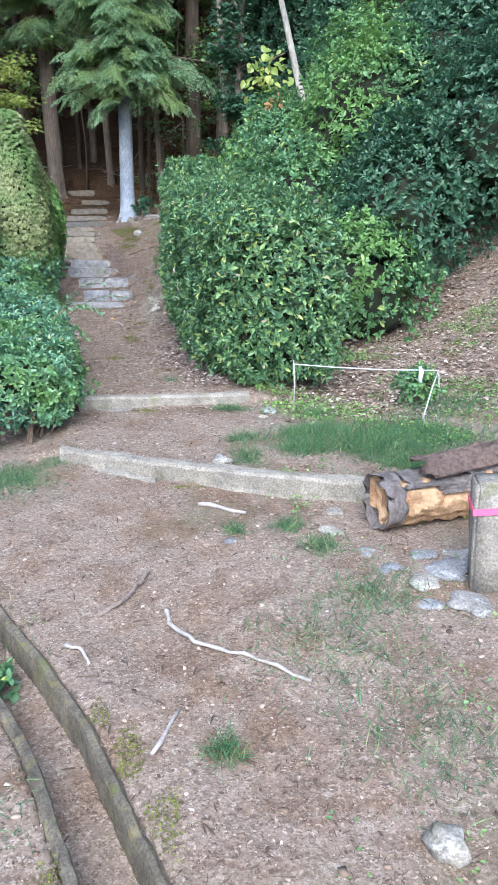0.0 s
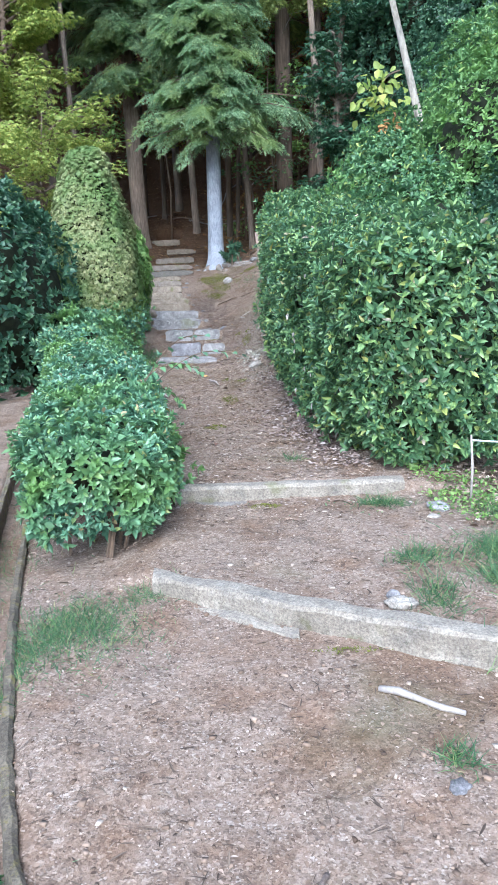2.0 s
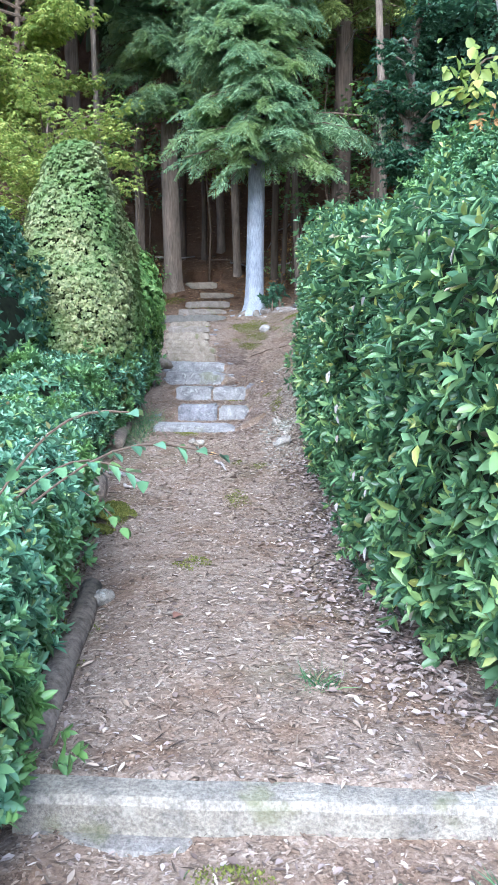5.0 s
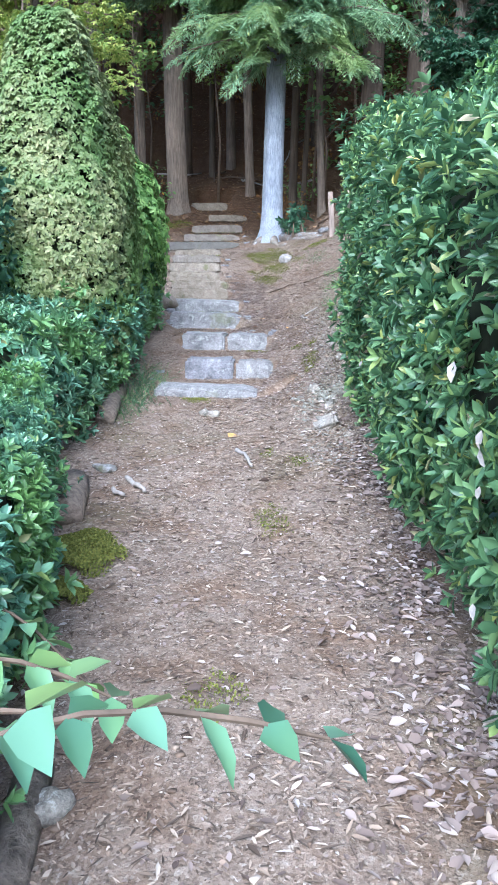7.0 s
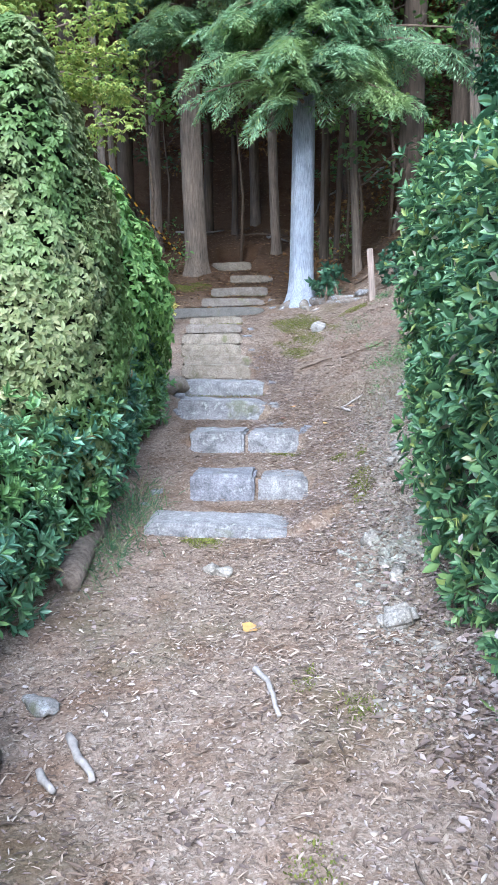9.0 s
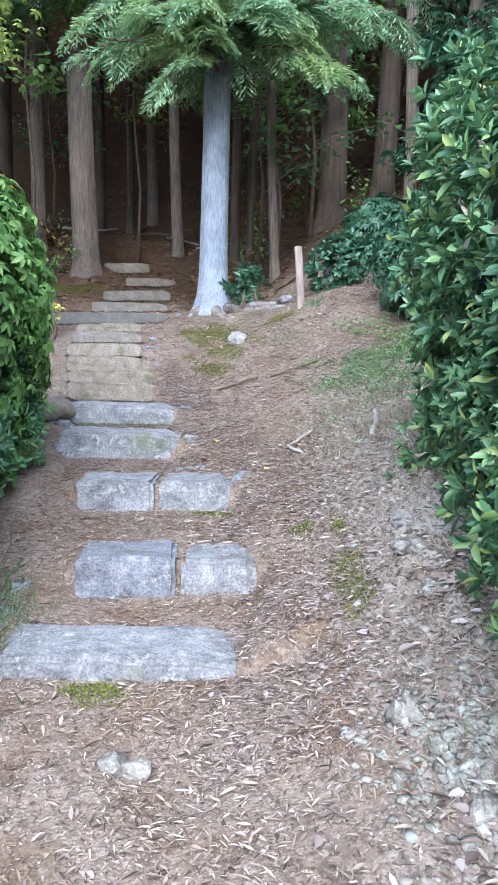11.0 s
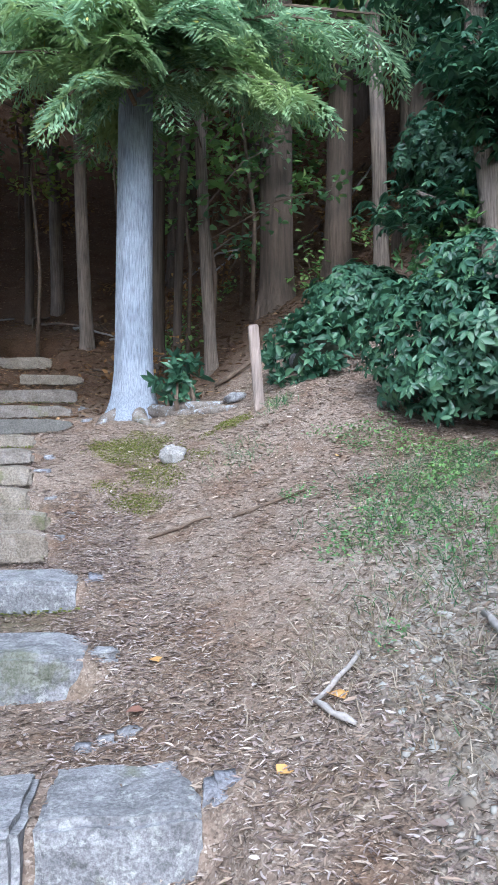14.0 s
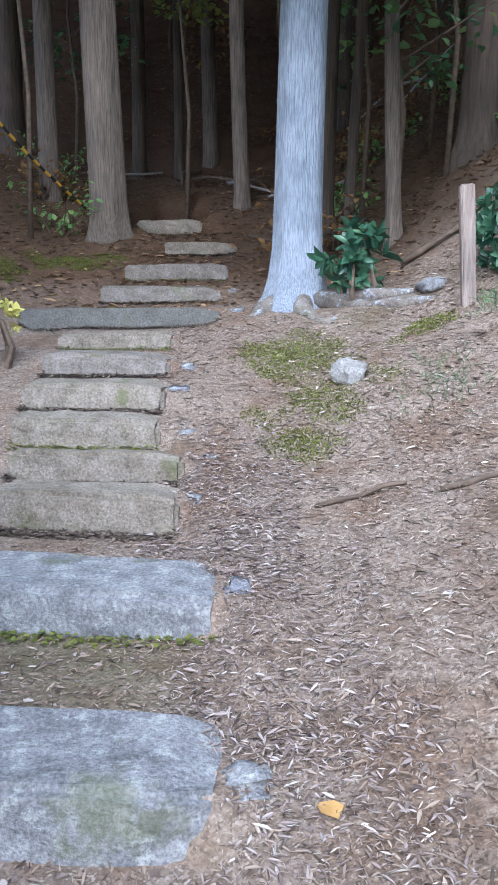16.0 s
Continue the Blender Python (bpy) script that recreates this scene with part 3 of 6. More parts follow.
kx = np.linspace(0.62, 2.62, 12)
kerb("kerb_1", "long weathered concrete kerb curving across the path", [(float(a), float(kerb_y(a)) - 0.05) for a in kx], [0.04, 0.04, 0.03], 0.12, 0.14, M_CONC, 0.02)
kerb("kerb_footing", "rough concrete footing showing under the kerb", [(float(a), float(kerb_y(a)) - 0.12) for a in np.linspace(0.75, 1.3, 6)], [-0.05, -0.055], 0.06, 0.1, M_CONC, 0.03)
kerb("kerb_2", "pale straight concrete kerb across the path", [(0.6, 1.90), (2.03, 1.99)], [0.175, 0.165], 0.13, 0.12, M_CONC, 0.012)
kerb("kerb_footing", "rough concrete footing showing under the pale kerb", [(0.68, 1.86), (1.15, 1.88)], [0.07, 0.065], 0.06, 0.1, M_CONC, 0.03)


def gutter_wall(label, side):
    bm = bmesh.new()
    rows = []
    pts = [Vector(p) for p in GUTTER]
    dense = []
    for a, b in zip(pts, pts[1:]):
        n = max(2, int((b - a).length / 0.05))
        dense += [a.lerp(b, k / n) for k in range(n)]
    for k, p in enumerate(dense):
        a = dense[min(k + 1, len(dense) - 1)] - dense[max(k - 1, 0)]
        nrm = Vector((a.y, -a.x)).normalized() * side
        row = []
        zt = max(float(G(p.x + nrm.x * 0.24, p.y + nrm.y * 0.24, False)), float(G(p.x + nrm.x * 0.18, p.y + nrm.y * 0.18, False))) + 0.012
        for off, dz in ((0.084, -0.4), (0.086, -0.016), (0.092, 0.0), (0.114, 0.002), (0.128, -0.012), (0.142, -0.4)):
            q = p + nrm * off
            w = Vector((q.x * 6, q.y * 6, dz * 8))
            row.append(bm.verts.new((q.x + 0.01 * noise.noise(w * 2), q.y + 0.01 * noise.noise(w * 2 + Vector((4, 0, 0))), zt + dz + 0.014 * noise.noise(w * 1.7 + Vector((0, 4, 0))))))
        rows.append(row)
    for r0, r1 in zip(rows, rows[1:]):
        for a in range(5):
            f = (r0[a], r0[a + 1], r1[a + 1], r1[a])
            bm.faces.new(f if side > 0 else f[::-1])
    return tagged(part("gutter_wall", bm, M_CONC_DARK), label, "gutter", kind="structure")


gutter_wall("mossy concrete edge of a narrow drain", 1)
gutter_wall("broken mossy concrete edge of a narrow drain", -1)


# ---------------------------------------------------------------- hedges and bushes
def tube_hedge(name, label, spine, n, size, mat, asp=0.26, seed=0.0, droop=0.25, square=3.0, depth=0.16, rough=0.10):
    """A clipped hedge along a spine of (x, y, half width, foot z, top z): leaves through its outer layer, a near-black
    core for the shade within.
    """
    e = thing(name, label, "hedge", (spine[0][0], spine[0][1], spine[0][3]))
    sp = np.array(spine)
    s_at = np.r_[0, np.cumsum(np.hypot(*np.diff(sp[:, :2], axis=0).T))]

    def surface(s, a, inset):
        x, y, w, z0, z1 = (np.interp(s, s_at, sp[:, k]) for k in range(5))
        dx, dy = np.interp(s, s_at, np.gradient(sp[:, 0], s_at)), np.interp(s, s_at, np.gradient(sp[:, 1], s_at))
        ln = np.hypot(dx, dy)
        sx, sy = dy / ln, -dx / ln
        endcap = np.clip(np.minimum(s - s_at[0], s_at[-1] - s) / 0.35, 0.0, 1) ** 0.5
        c, q = np.cos(a), np.sin(a)
        r = (np.abs(c) ** square + np.abs(q) ** square) ** (-1 / square)
        hw, hh = w * (0.84 + 0.16 * endcap) - inset, (z1 - z0) / 2 * (0.92 + 0.08 * endcap) - inset
        P = np.stack([x + sx * r * c * hw, y + sy * r * c * hw, (z0 + z1) / 2 + r * q * hh - (1 - endcap) * 0.06], -1)
        N = np.stack([sx * c, sy * c, q], -1)
        return P, N, endcap

    tot = s_at[-1]
    s = rng.uniform(0, tot, n)
    a = rng.uniform(-0.35 * math.pi, 1.35 * math.pi, n)
    ins = depth * rng.power(2.0, n) * -1 + depth
    P, N, _ = surface(s, a, ins)
    # the two ends
    m = int(n * 0.22 * np.mean(sp[:, 2]) / tot * 3)
    for end, sign in ((0.02, -1), (tot - 0.02, 1)):
        u, b = np.sqrt(rng.uniform(0, 1, m)), rng.uniform(0, 2 * math.pi, m)
        Q, _, _ = surface(np.full(m, end + sign * -0.02), b, 0)
        mid, _, _ = surface(np.full(m, end), np.full(m, 0.0), 0)
        k = 0 if sign < 0 else -1
        ctr = np.array([sp[k, 0], sp[k, 1], (sp[k, 3] + sp[k, 4]) / 2])
        dirv = np.array([np.gradient(sp[:, 0], s_at)[k], np.gradient(sp[:, 1], s_at)[k], 0.0]) * sign
        Q = ctr + (Q - ctr) * u[:, None] * 1.06 + dirv * (0.1 * (1 - u[:, None] ** 2) - rng.uniform(0, depth, m)[:, None])
        P, N = np.concatenate([P, Q]), np.concatenate([N, np.tile(dirv, (m, 1)) + 0.2 * (Q - ctr)])
    P = P + unit(N) * (wobble(P, 2.3, seed) * rough * 0.8 + wobble(P, 8.0, seed) * rough * 0.45 + wobble(P, 19.0, seed) * rough * 0.3)[:, None]
    P = P + unit(N) * (rng.uniform(0, 1, (len(P), 1)) > 0.97) * rng.uniform(0.02, 0.12, (len(P), 1))
    rosettes("foliage", P, N, size, mat, e, asp, 6, droop)
    # near-black core shell: the hedge's inner shade put into its colour
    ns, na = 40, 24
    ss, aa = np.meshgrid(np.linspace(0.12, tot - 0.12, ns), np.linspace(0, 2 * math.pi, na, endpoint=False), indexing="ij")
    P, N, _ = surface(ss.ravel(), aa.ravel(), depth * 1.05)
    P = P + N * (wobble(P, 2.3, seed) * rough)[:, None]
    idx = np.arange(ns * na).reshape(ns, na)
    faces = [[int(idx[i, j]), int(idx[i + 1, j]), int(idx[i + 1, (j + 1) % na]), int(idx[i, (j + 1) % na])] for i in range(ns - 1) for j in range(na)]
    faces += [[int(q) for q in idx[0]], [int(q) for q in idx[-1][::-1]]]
    mesh_ob("shade_core", P, faces, M_INNER, e, smooth=True)
    for o in e.children:
        o.matrix_parent_inverse = Matrix.Translation(-e.location)
    # bare stems at the foot
    bm = bmesh.new()
    for _ in range(int(tot * 9)):
        q = rng.uniform(0.1, tot - 0.1)
        x, y, w, z0, z1 = (float(np.interp(q, s_at, sp[:, k])) for k in range(5))
        ox = float(rng.uniform(-0.75, 0.75)) * w
        g0 = float(G(x + ox, y)) - 0.03
        tube(bm, [(x + ox, y, g0), (x + ox * 1.1 + 0.03, y + 0.02, (g0 + z0) / 2 + 0.1), (x + ox * 1.2, y - 0.03, z0 + 0.3)], [0.012, 0.009, 0.006], 5)
    st = tagged(part("stems", bm, M_TWIG, e), kind="stuff")
    st.matrix_parent_inverse = Matrix.Translation(-e.location)
    return e


tube_hedge("hedge", "dense clipped evergreen hedge with glossy green leaves",
           [(2.36, 2.25, 0.58, 0.24, 1.68), (2.22, 3.2, 0.66, 0.28, 1.8), (2.1, 4.4, 0.7, 0.32, 1.95), (2.0, 5.6, 0.68, 0.4, 2.1), (1.92, 6.8, 0.66, 0.5, 2.35), (1.86, 8.75, 0.66, 0.8, 2.75)],
           14500, 0.076, M_HEDGE_R, 0.21, 0.0, 0.45, 6.0, 0.2, 0.15)
tube_hedge("hedge", "low clipped hedge with bluish green leaves beside the path",
           [(0.30, 1.15, 0.38, 0.12, 0.66), (0.15, 2.0, 0.39, 0.13, 0.73), (-0.09, 3.2, 0.4, 0.18, 0.78), (-0.37, 4.4, 0.41, 0.24, 0.86), (-0.8, 5.7, 0.41, 0.3, 0.95)],
           7000, 0.058, M_HEDGE_L, 0.24, 4.0, 0.5, 5.0, 0.14, 0.11)
tube_hedge("hedge", "low bluish green hedge lining the path below a tall bush",
           [(-1.0, 6.1, 0.44, 0.3, 1.1), (-1.05, 7.2, 0.46, 0.36, 1.25), (-1.12, 8.4, 0.48, 0.5, 1.35), (-1.25, 9.8, 0.5, 0.8, 1.6), (-1.65, 11.2, 0.45, 1.05, 1.8)],
           5200, 0.085, M_HEDGE_L, 0.19, 8.0, 0.4, 3.5, 0.2, 0.16)


def round_bush(name, label, category, centre, radii, n, size, mat, asp=0.3, seed=0.0, droop=0.2, depth=0.25, rough=0.12, top=1.0, stem=True, core=M_INNER, group="", star=0, square=2.0):
    """A bush: leaves through the outer layer of an uneven egg, a near-black core for the shade within, a stem down to
    the ground.
    """
    cx, cy, cz = centre
    g = float(G(cx, cy)) - 0.05
    e = thing(name, label, category, (cx, cy, g), group)
    U = unit(rng.normal(size=(n, 3)))
    U[:, 2] = np.where(U[:, 2] < -0.75, -U[:, 2], U[:, 2])
    r = 1 - depth * (1 - rng.power(2.2, n))
    taper = 1 - (1 - top) * (U[:, 2] * 0.5 + 0.5)
    P = U * np.array(radii) * (r * (np.abs(U) ** square).sum(1) ** (-1 / square))[:, None]
    P[:, :2] *= taper[:, None]
    P = P + np.array(centre)
    s = float(np.mean(radii))
    P = P + U * ((wobble(P, 2.0 / s ** 0.5, seed) * rough + wobble(P, 6.0 / s ** 0.5, seed) * rough * 0.6) * s)[:, None]
    if star:
        star_foliage("foliage", P - e.location, U, size, mat, e, star, asp)
    else:
        rosettes("foliage", P - e.location, U, size, mat, e, asp, 5, 0.4)
    # dark egg standing in for the shade between the leaves
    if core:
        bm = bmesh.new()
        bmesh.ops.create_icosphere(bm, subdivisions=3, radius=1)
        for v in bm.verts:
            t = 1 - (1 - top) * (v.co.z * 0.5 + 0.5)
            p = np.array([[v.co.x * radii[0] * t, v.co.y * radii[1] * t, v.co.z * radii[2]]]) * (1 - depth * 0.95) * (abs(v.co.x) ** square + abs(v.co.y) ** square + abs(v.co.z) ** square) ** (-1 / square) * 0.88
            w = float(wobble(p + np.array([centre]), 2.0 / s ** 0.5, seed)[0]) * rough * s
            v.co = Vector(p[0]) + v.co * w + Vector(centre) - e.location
        part("shade_core", bm, core, e, smooth=True)
    if stem:
        bm = bmesh.new()
        for k in range(4):
            q = 2 * math.pi * k / 4 + seed
            tube(bm, [(0.05 * math.cos(q), 0.05 * math.sin(q), -0.05), (0.12 * math.cos(q), 0.12 * math.sin(q), (cz - g) * 0.5),
                      (0.4 * radii[0] * math.cos(q), 0.4 * radii[1] * math.sin(q), cz - g)], [0.025, 0.02, 0.01], 6)
        part("stem", bm, M_TWIG, e)
    return e


round_bush("topiary_bush", "tall clipped bush with small pale green star-shaped leaves", "bush", (-1.15, 8.15, 1.95), (0.74, 0.95, 1.4), 15000, 0.052, M_BUSH, 0.22, 2.0, 0.15, 0.14, 0.08, 0.54, star=5, square=2.8)
round_bush("bush", "leafy mid-green bush behind the tall clipped bush", "bush", (-1.38, 9.8, 1.8), (0.72, 0.95, 1.2), 6500, 0.08, M_BUSH_DARK, 0.2, 5.0, star=5)
round_bush("shrub", "dark green evergreen shrub beyond the low hedge", "shrub", (-2.1, 7.2, 1.35), (0.85, 1.7, 1.5), 2600, 0.10, M_SHRUB_DARK, 0.27, 7.0)
round_bush("shrub", "dark green evergreen shrub beyond the low hedge", "shrub", (-3.3, 4.6, 0.8), (0.9, 1.3, 1.3), 1800, 0.10, M_SHRUB_DARK, 0.27, 8.0)

# the overgrown slope to the east
SLOPE = [  # x, y, centre height over the ground, radii, material, leaf size
    (3.45, 4.9, 0.6, (0.95, 0.9, 0.85), M_SHRUB, 0.10), (3.0, 6.6, 1.0, (0.9, 1.0, 0.95), M_SHRUB, 0.09), (4.3, 5.6, 0.9, (1.1, 1.0, 1.1), M_SHRUB_DARK, 0.11),
    (3.25, 8.3, 1.3, (1.0, 1.1, 1.2), M_SHRUB, 0.09), (4.4, 7.4, 1.2, (1.2, 1.2, 1.3), M_SHRUB, 0.10), (5.6, 5.6, 0.9, (1.2, 1.1, 1.2), M_SHRUB_DARK, 0.12), (5.6, 7.6, 1.0, (1.3, 1.3, 1.3), M_SHRUB_DARK, 0.12),
    (3.3, 10.2, 1.1, (1.0, 1.1, 1.2), M_SHRUB, 0.09), (4.7, 9.6, 1.1, (1.2, 1.2, 1.4), M_SHRUB, 0.10), (6.8, 6.4, 0.9, (1.3, 1.2, 1.3), M_SHRUB_DARK, 0.13), (6.6, 9.0, 1.0, (1.4, 1.4, 1.4), M_SHRUB_DARK, 0.12),
    (4.6, 12.0, 1.2, (1.2, 1.2, 1.5), M_SHRUB_DARK, 0.11), (6.2, 11.5, 1.2, (1.4, 1.4, 1.5), M_SHRUB, 0.12), (2.65, 4.9, 0.5, (0.7, 0.8, 0.6), M_SHRUB, 0.09), (7.9, 8.0, 1.0, (1.4, 1.4, 1.5), M_SHRUB, 0.13),
]
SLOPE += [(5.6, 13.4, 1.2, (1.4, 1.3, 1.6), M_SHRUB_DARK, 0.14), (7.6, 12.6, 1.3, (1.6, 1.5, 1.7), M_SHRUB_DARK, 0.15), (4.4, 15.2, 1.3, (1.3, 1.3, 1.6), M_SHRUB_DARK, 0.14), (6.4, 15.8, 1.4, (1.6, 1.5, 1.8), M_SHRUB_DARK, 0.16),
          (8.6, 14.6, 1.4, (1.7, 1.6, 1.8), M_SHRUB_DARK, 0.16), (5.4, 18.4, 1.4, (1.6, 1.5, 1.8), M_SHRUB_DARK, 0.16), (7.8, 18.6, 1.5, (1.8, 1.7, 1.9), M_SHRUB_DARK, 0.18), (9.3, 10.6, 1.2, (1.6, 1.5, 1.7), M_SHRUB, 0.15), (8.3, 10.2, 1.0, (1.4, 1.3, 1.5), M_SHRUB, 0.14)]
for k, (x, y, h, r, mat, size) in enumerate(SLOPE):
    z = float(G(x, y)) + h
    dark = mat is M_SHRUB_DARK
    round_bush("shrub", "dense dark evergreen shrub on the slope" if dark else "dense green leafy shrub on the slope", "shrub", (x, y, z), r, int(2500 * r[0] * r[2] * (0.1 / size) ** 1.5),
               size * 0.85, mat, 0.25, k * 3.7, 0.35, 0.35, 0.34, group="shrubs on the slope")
round_bush("broadleaf_shrub", "broadleaf evergreen shrub with large dark leaves beside the post", "shrub", (2.6, 12.6, 2.3), (0.85, 0.8, 0.62), 2400, 0.085, M_SHRUB_DARK, 0.22, 3.0, 0.5, 0.45, 0.28, star=5)
round_bush("broadleaf_shrub", "small dark glossy evergreen shrub behind the post", "shrub", (1.62, 13.75, 2.4), (0.38, 0.4, 0.36), 260, 0.11, M_SHRUB_DARK, 0.27, 4.0, 0.4, 0.5, 0.2)
for k, (x, y, h, r) in enumerate([(2.1, 14.2, 0.22, (0.5, 0.45, 0.32)), (3.1, 13.6, 0.5, (0.8, 0.7, 0.6)), (3.4, 15.0, 0.4, (0.8, 0.7, 0.55))]):
    round_bush("broadleaf_shrub", "spreading dark-leaved shrub at the edge of the wood", "shrub", (x, y, float(G(x, y)) + h), r, int((2300 if k % 2 == 0 else 900) * r[0]), 0.085, M_SHRUB if k % 2 else M_SHRUB_DARK, 0.24, 30.0 + k, 0.5, 0.5, 0.3, star=5 if k % 2 == 0 else 0, group="shrubs at the wood's edge")
round_bush("seedling", "dark glossy seedling at the foot of the cypress", "plant", (0.55, 14.15, 2.25), (0.2, 0.2, 0.24), 40, 0.12, M_SHRUB_DARK, 0.27, 6.0, 0.3, 0.8, 0.2, core=None)


# ---------------------------------------------------------------- trees
def trunk_mesh(name, x, y, r, top, lean, mat, parent, sides=20, flare=0.8, flute=0.05, seed=0):
    """A tapering trunk with a flared, ridged foot."""
    g = float(G(x, y, False)) - 0.12
    hs = [-0.7, 0, 0.08, 0.18, 0.3, 0.5, 0.8, 1.3, 2.0, 3.0, 4.5, 6.5, 9.0, top]
    V = []
    for h in hs:
        f = 1 + flare * math.exp(-max(h, 0) / 0.16)
        q = np.linspace(0, 2 * math.pi, sides, endpoint=False)
        ridge = 1 + flute * np.sin(5 * q + seed + h * 0.3) * (0.5 + 1.8 * math.exp(-max(h, 0) / 0.25)) + 0.03 * np.sin(9 * q + seed * 2 - h * 0.5)
        rr = r * f * ridge * (1 - 0.5 * h / top)
        bend = 0.03 * math.sin(h * 0.8 + seed)
        V.append(np.stack([rr * np.cos(q) + lean[0] * h + bend, rr * np.sin(q) + lean[1] * h, np.full(sides, h - 0.0)], -1))
    V = np.concatenate(V) + np.array([0, 0, g - 0.0])
    faces = [[a * sides + j, a * sides + (j + 1) % sides, (a + 1) * sides + (j + 1) % sides, (a + 1) * sides + j] for a in range(len(hs) - 1) for j in range(sides)]
    V[:, 2] -= g
    return mesh_ob(name, V, faces, mat, parent, smooth=True), g


def spray_crown(branches, per, mat, parent, seed, fine=1.0):
    """Flat lacy fans of scale leaves, drooping at their tips, in layers along each branch."""
    r = np.random.default_rng(seed)
    P, O, S, LN = [], [], [], []
    for b in branches:
        b = np.array(b)
        fwd = unit(b[-1] - b[0])
        ln = np.linalg.norm(b[-1] - b[0])
        for s in np.r_[1.0, r.uniform(0.15, 1.0, per - 1)]:
            k = s * (len(b) - 1)
            a = int(min(k, len(b) - 2))
            q = 0.0 if s == 1.0 else float(r.choice([-1, 1]) * r.uniform(0.35, 1.1))
            o = np.array([fwd[0] * math.cos(q) - fwd[1] * math.sin(q), fwd[0] * math.sin(q) + fwd[1] * math.cos(q), r.uniform(-1.0, -0.05)])
            P.append(b[a] + (b[a + 1] - b[a]) * (k - a) + r.normal(size=3) * 0.03)
            O.append(o)
            S.append(np.cross(unit(o), [0, 0, 1.0]) + r.normal(size=3) * 0.25)
            LN.append(r.uniform(0.26, 0.46) * (0.75 + 0.25 * ln))
    P, O, S, LN = np.array(P), unit(np.array(O)), unit(np.array(S)), np.array(LN)[:, None]
    C, D, W, L = [], [], [], []
    sides = 9
    for j in range(sides):
        u = (j + 0.6) / sides
        base = P + O * LN * u + np.array([0, 0, -1.0]) * LN * 0.34 * u * u
        for sg in (-1, 1):
            side = unit(O * 0.75 + S * sg + np.array([0, 0, -0.3 - 0.3 * u]))
            reach = LN * (0.5 * (1 - u) ** 0.6 + 0.1)
            for t in (0.0, 0.4, 0.75):
                c = base + side * reach * t + np.array([0, 0, -1.0]) * reach * 0.25 * t * t
                for fork in ((-1, 1) if t else (0,)):
                    d = unit(side + O * 0.55 * fork + 0.16 * r.normal(size=P.shape))
                    C.append(c)
                    D.append(d)
                    L.append(reach[:, 0] * (0.42 if t else 0.5) + 0.02)
                    W.append(np.full(len(P), 0.0065 * fine))
    C, D, L, W = np.concatenate(C), np.concatenate(D), np.concatenate(L), np.concatenate(W)
    A = unit(np.cross(D, np.tile([0, 0, 1.0], (len(D), 1)) + 0.35 * r.normal(size=D.shape)))
    v = np.stack([C, C + D * 0.45 * L[:, None] - A * (W * 1.6)[:, None], C + D * L[:, None], C + D * 0.45 * L[:, None] + A * (W * 1.6)[:, None]], 1).reshape(-1, 3)
    return mesh_ob("foliage", v, np.arange(len(v)).reshape(-1, 4), mat, parent)


def branch_set(r, n, z0, z1, len0, len1, axis, droop=0.42):
    out = []
    for k in range(n):
        u = r.uniform(0, 1)
        z = z0 + (z1 - z0) * u
        q = -0.5 * math.pi + r.normal() * 1.5
        ln = (len0 + (len1 - len0) * u) * r.uniform(0.65, 1.15)
        c, s = math.cos(q), math.sin(q)
        out.append([(axis(z)[0] + c * ln * t, axis(z)[1] + s * ln * t, z + ln * (0.22 * t - droop * t * t)) for t in (0, 0.25, 0.5, 0.75, 1.0)])
    return out


def cypress(name, label, x, y, r, top, lean, mat, z0, z1, n, len0, len1, per, seed, flare=0.8, dead=0, leaf=None, extra=()):
    g = float(G(x, y, False)) - 0.12
    e = thing(name, label, "tree", (x, y, g))
    trunk_mesh("trunk", x, y, r, top, lean, mat, e, 28, flare, 0.05, seed)
    rr = np.random.default_rng(seed)
    br = branch_set(rr, n, z0 - g, z1 - g, len0, len1, lambda z: (lean[0] * z, lean[1] * z))
    br += [[(q[0] - x, q[1] - y, q[2] - g) for q in b] for b in extra]
    for b in br:
        part("limb", tube(bmesh.new(), b, [0.022, 0.018, 0.013, 0.009, 0.004], 5), M_TWIG, e)
    for b in branch_set(rr, dead, z0 - g - 0.2, z0 - g + 2.2, 1.0, 0.8, lambda z: (lean[0] * z, lean[1] * z), 0.1):
        part("dead_limb", tube(bmesh.new(), b, [0.016, 0.013, 0.01, 0.007, 0.003], 5), M_PALE_TWIG, e)
    spray_crown(br, per, leaf or M_HINOKI, e, seed + 1)
    return e


pale = cypress("cypress_tree", "pale-barked cypress with drooping green sprays at the head of the path", 0.2, 14.5, 0.165, 13.0, (-0.006, 0.0), M_BARK_PALE, 4.95, 10.0, 180, 1.15, 0.85, 17, 11, 1.1, 18,
               extra=[[(0.2, 14.4, 5.1), (0.75, 14.1, 5.2), (1.4, 13.8, 5.15), (2.0, 13.6, 4.95)], [(0.2, 14.4, 4.7), (0.5, 14.0, 4.75), (0.95, 13.7, 4.65), (1.35, 13.5, 4.4)],
                      [(0.2, 14.4, 4.8), (-0.2, 14.0, 4.85), (-0.6, 13.7, 4.7), (-0.95, 13.5, 4.55)], [(0.2, 14.3, 4.6), (0.1, 13.9, 4.65), (-0.1, 13.6, 4.5), (-0.25, 13.4, 4.25)],
                      [(0.2, 14.4, 5.3), (0.9, 14.3, 5.45), (1.5, 14.1, 5.4), (2.25, 13.9, 5.25)], [(0.2, 14.4, 5.2), (-0.4, 14.2, 5.25), (-0.8, 14.0, 5.15), (-1.15, 13.9, 4.9)]])

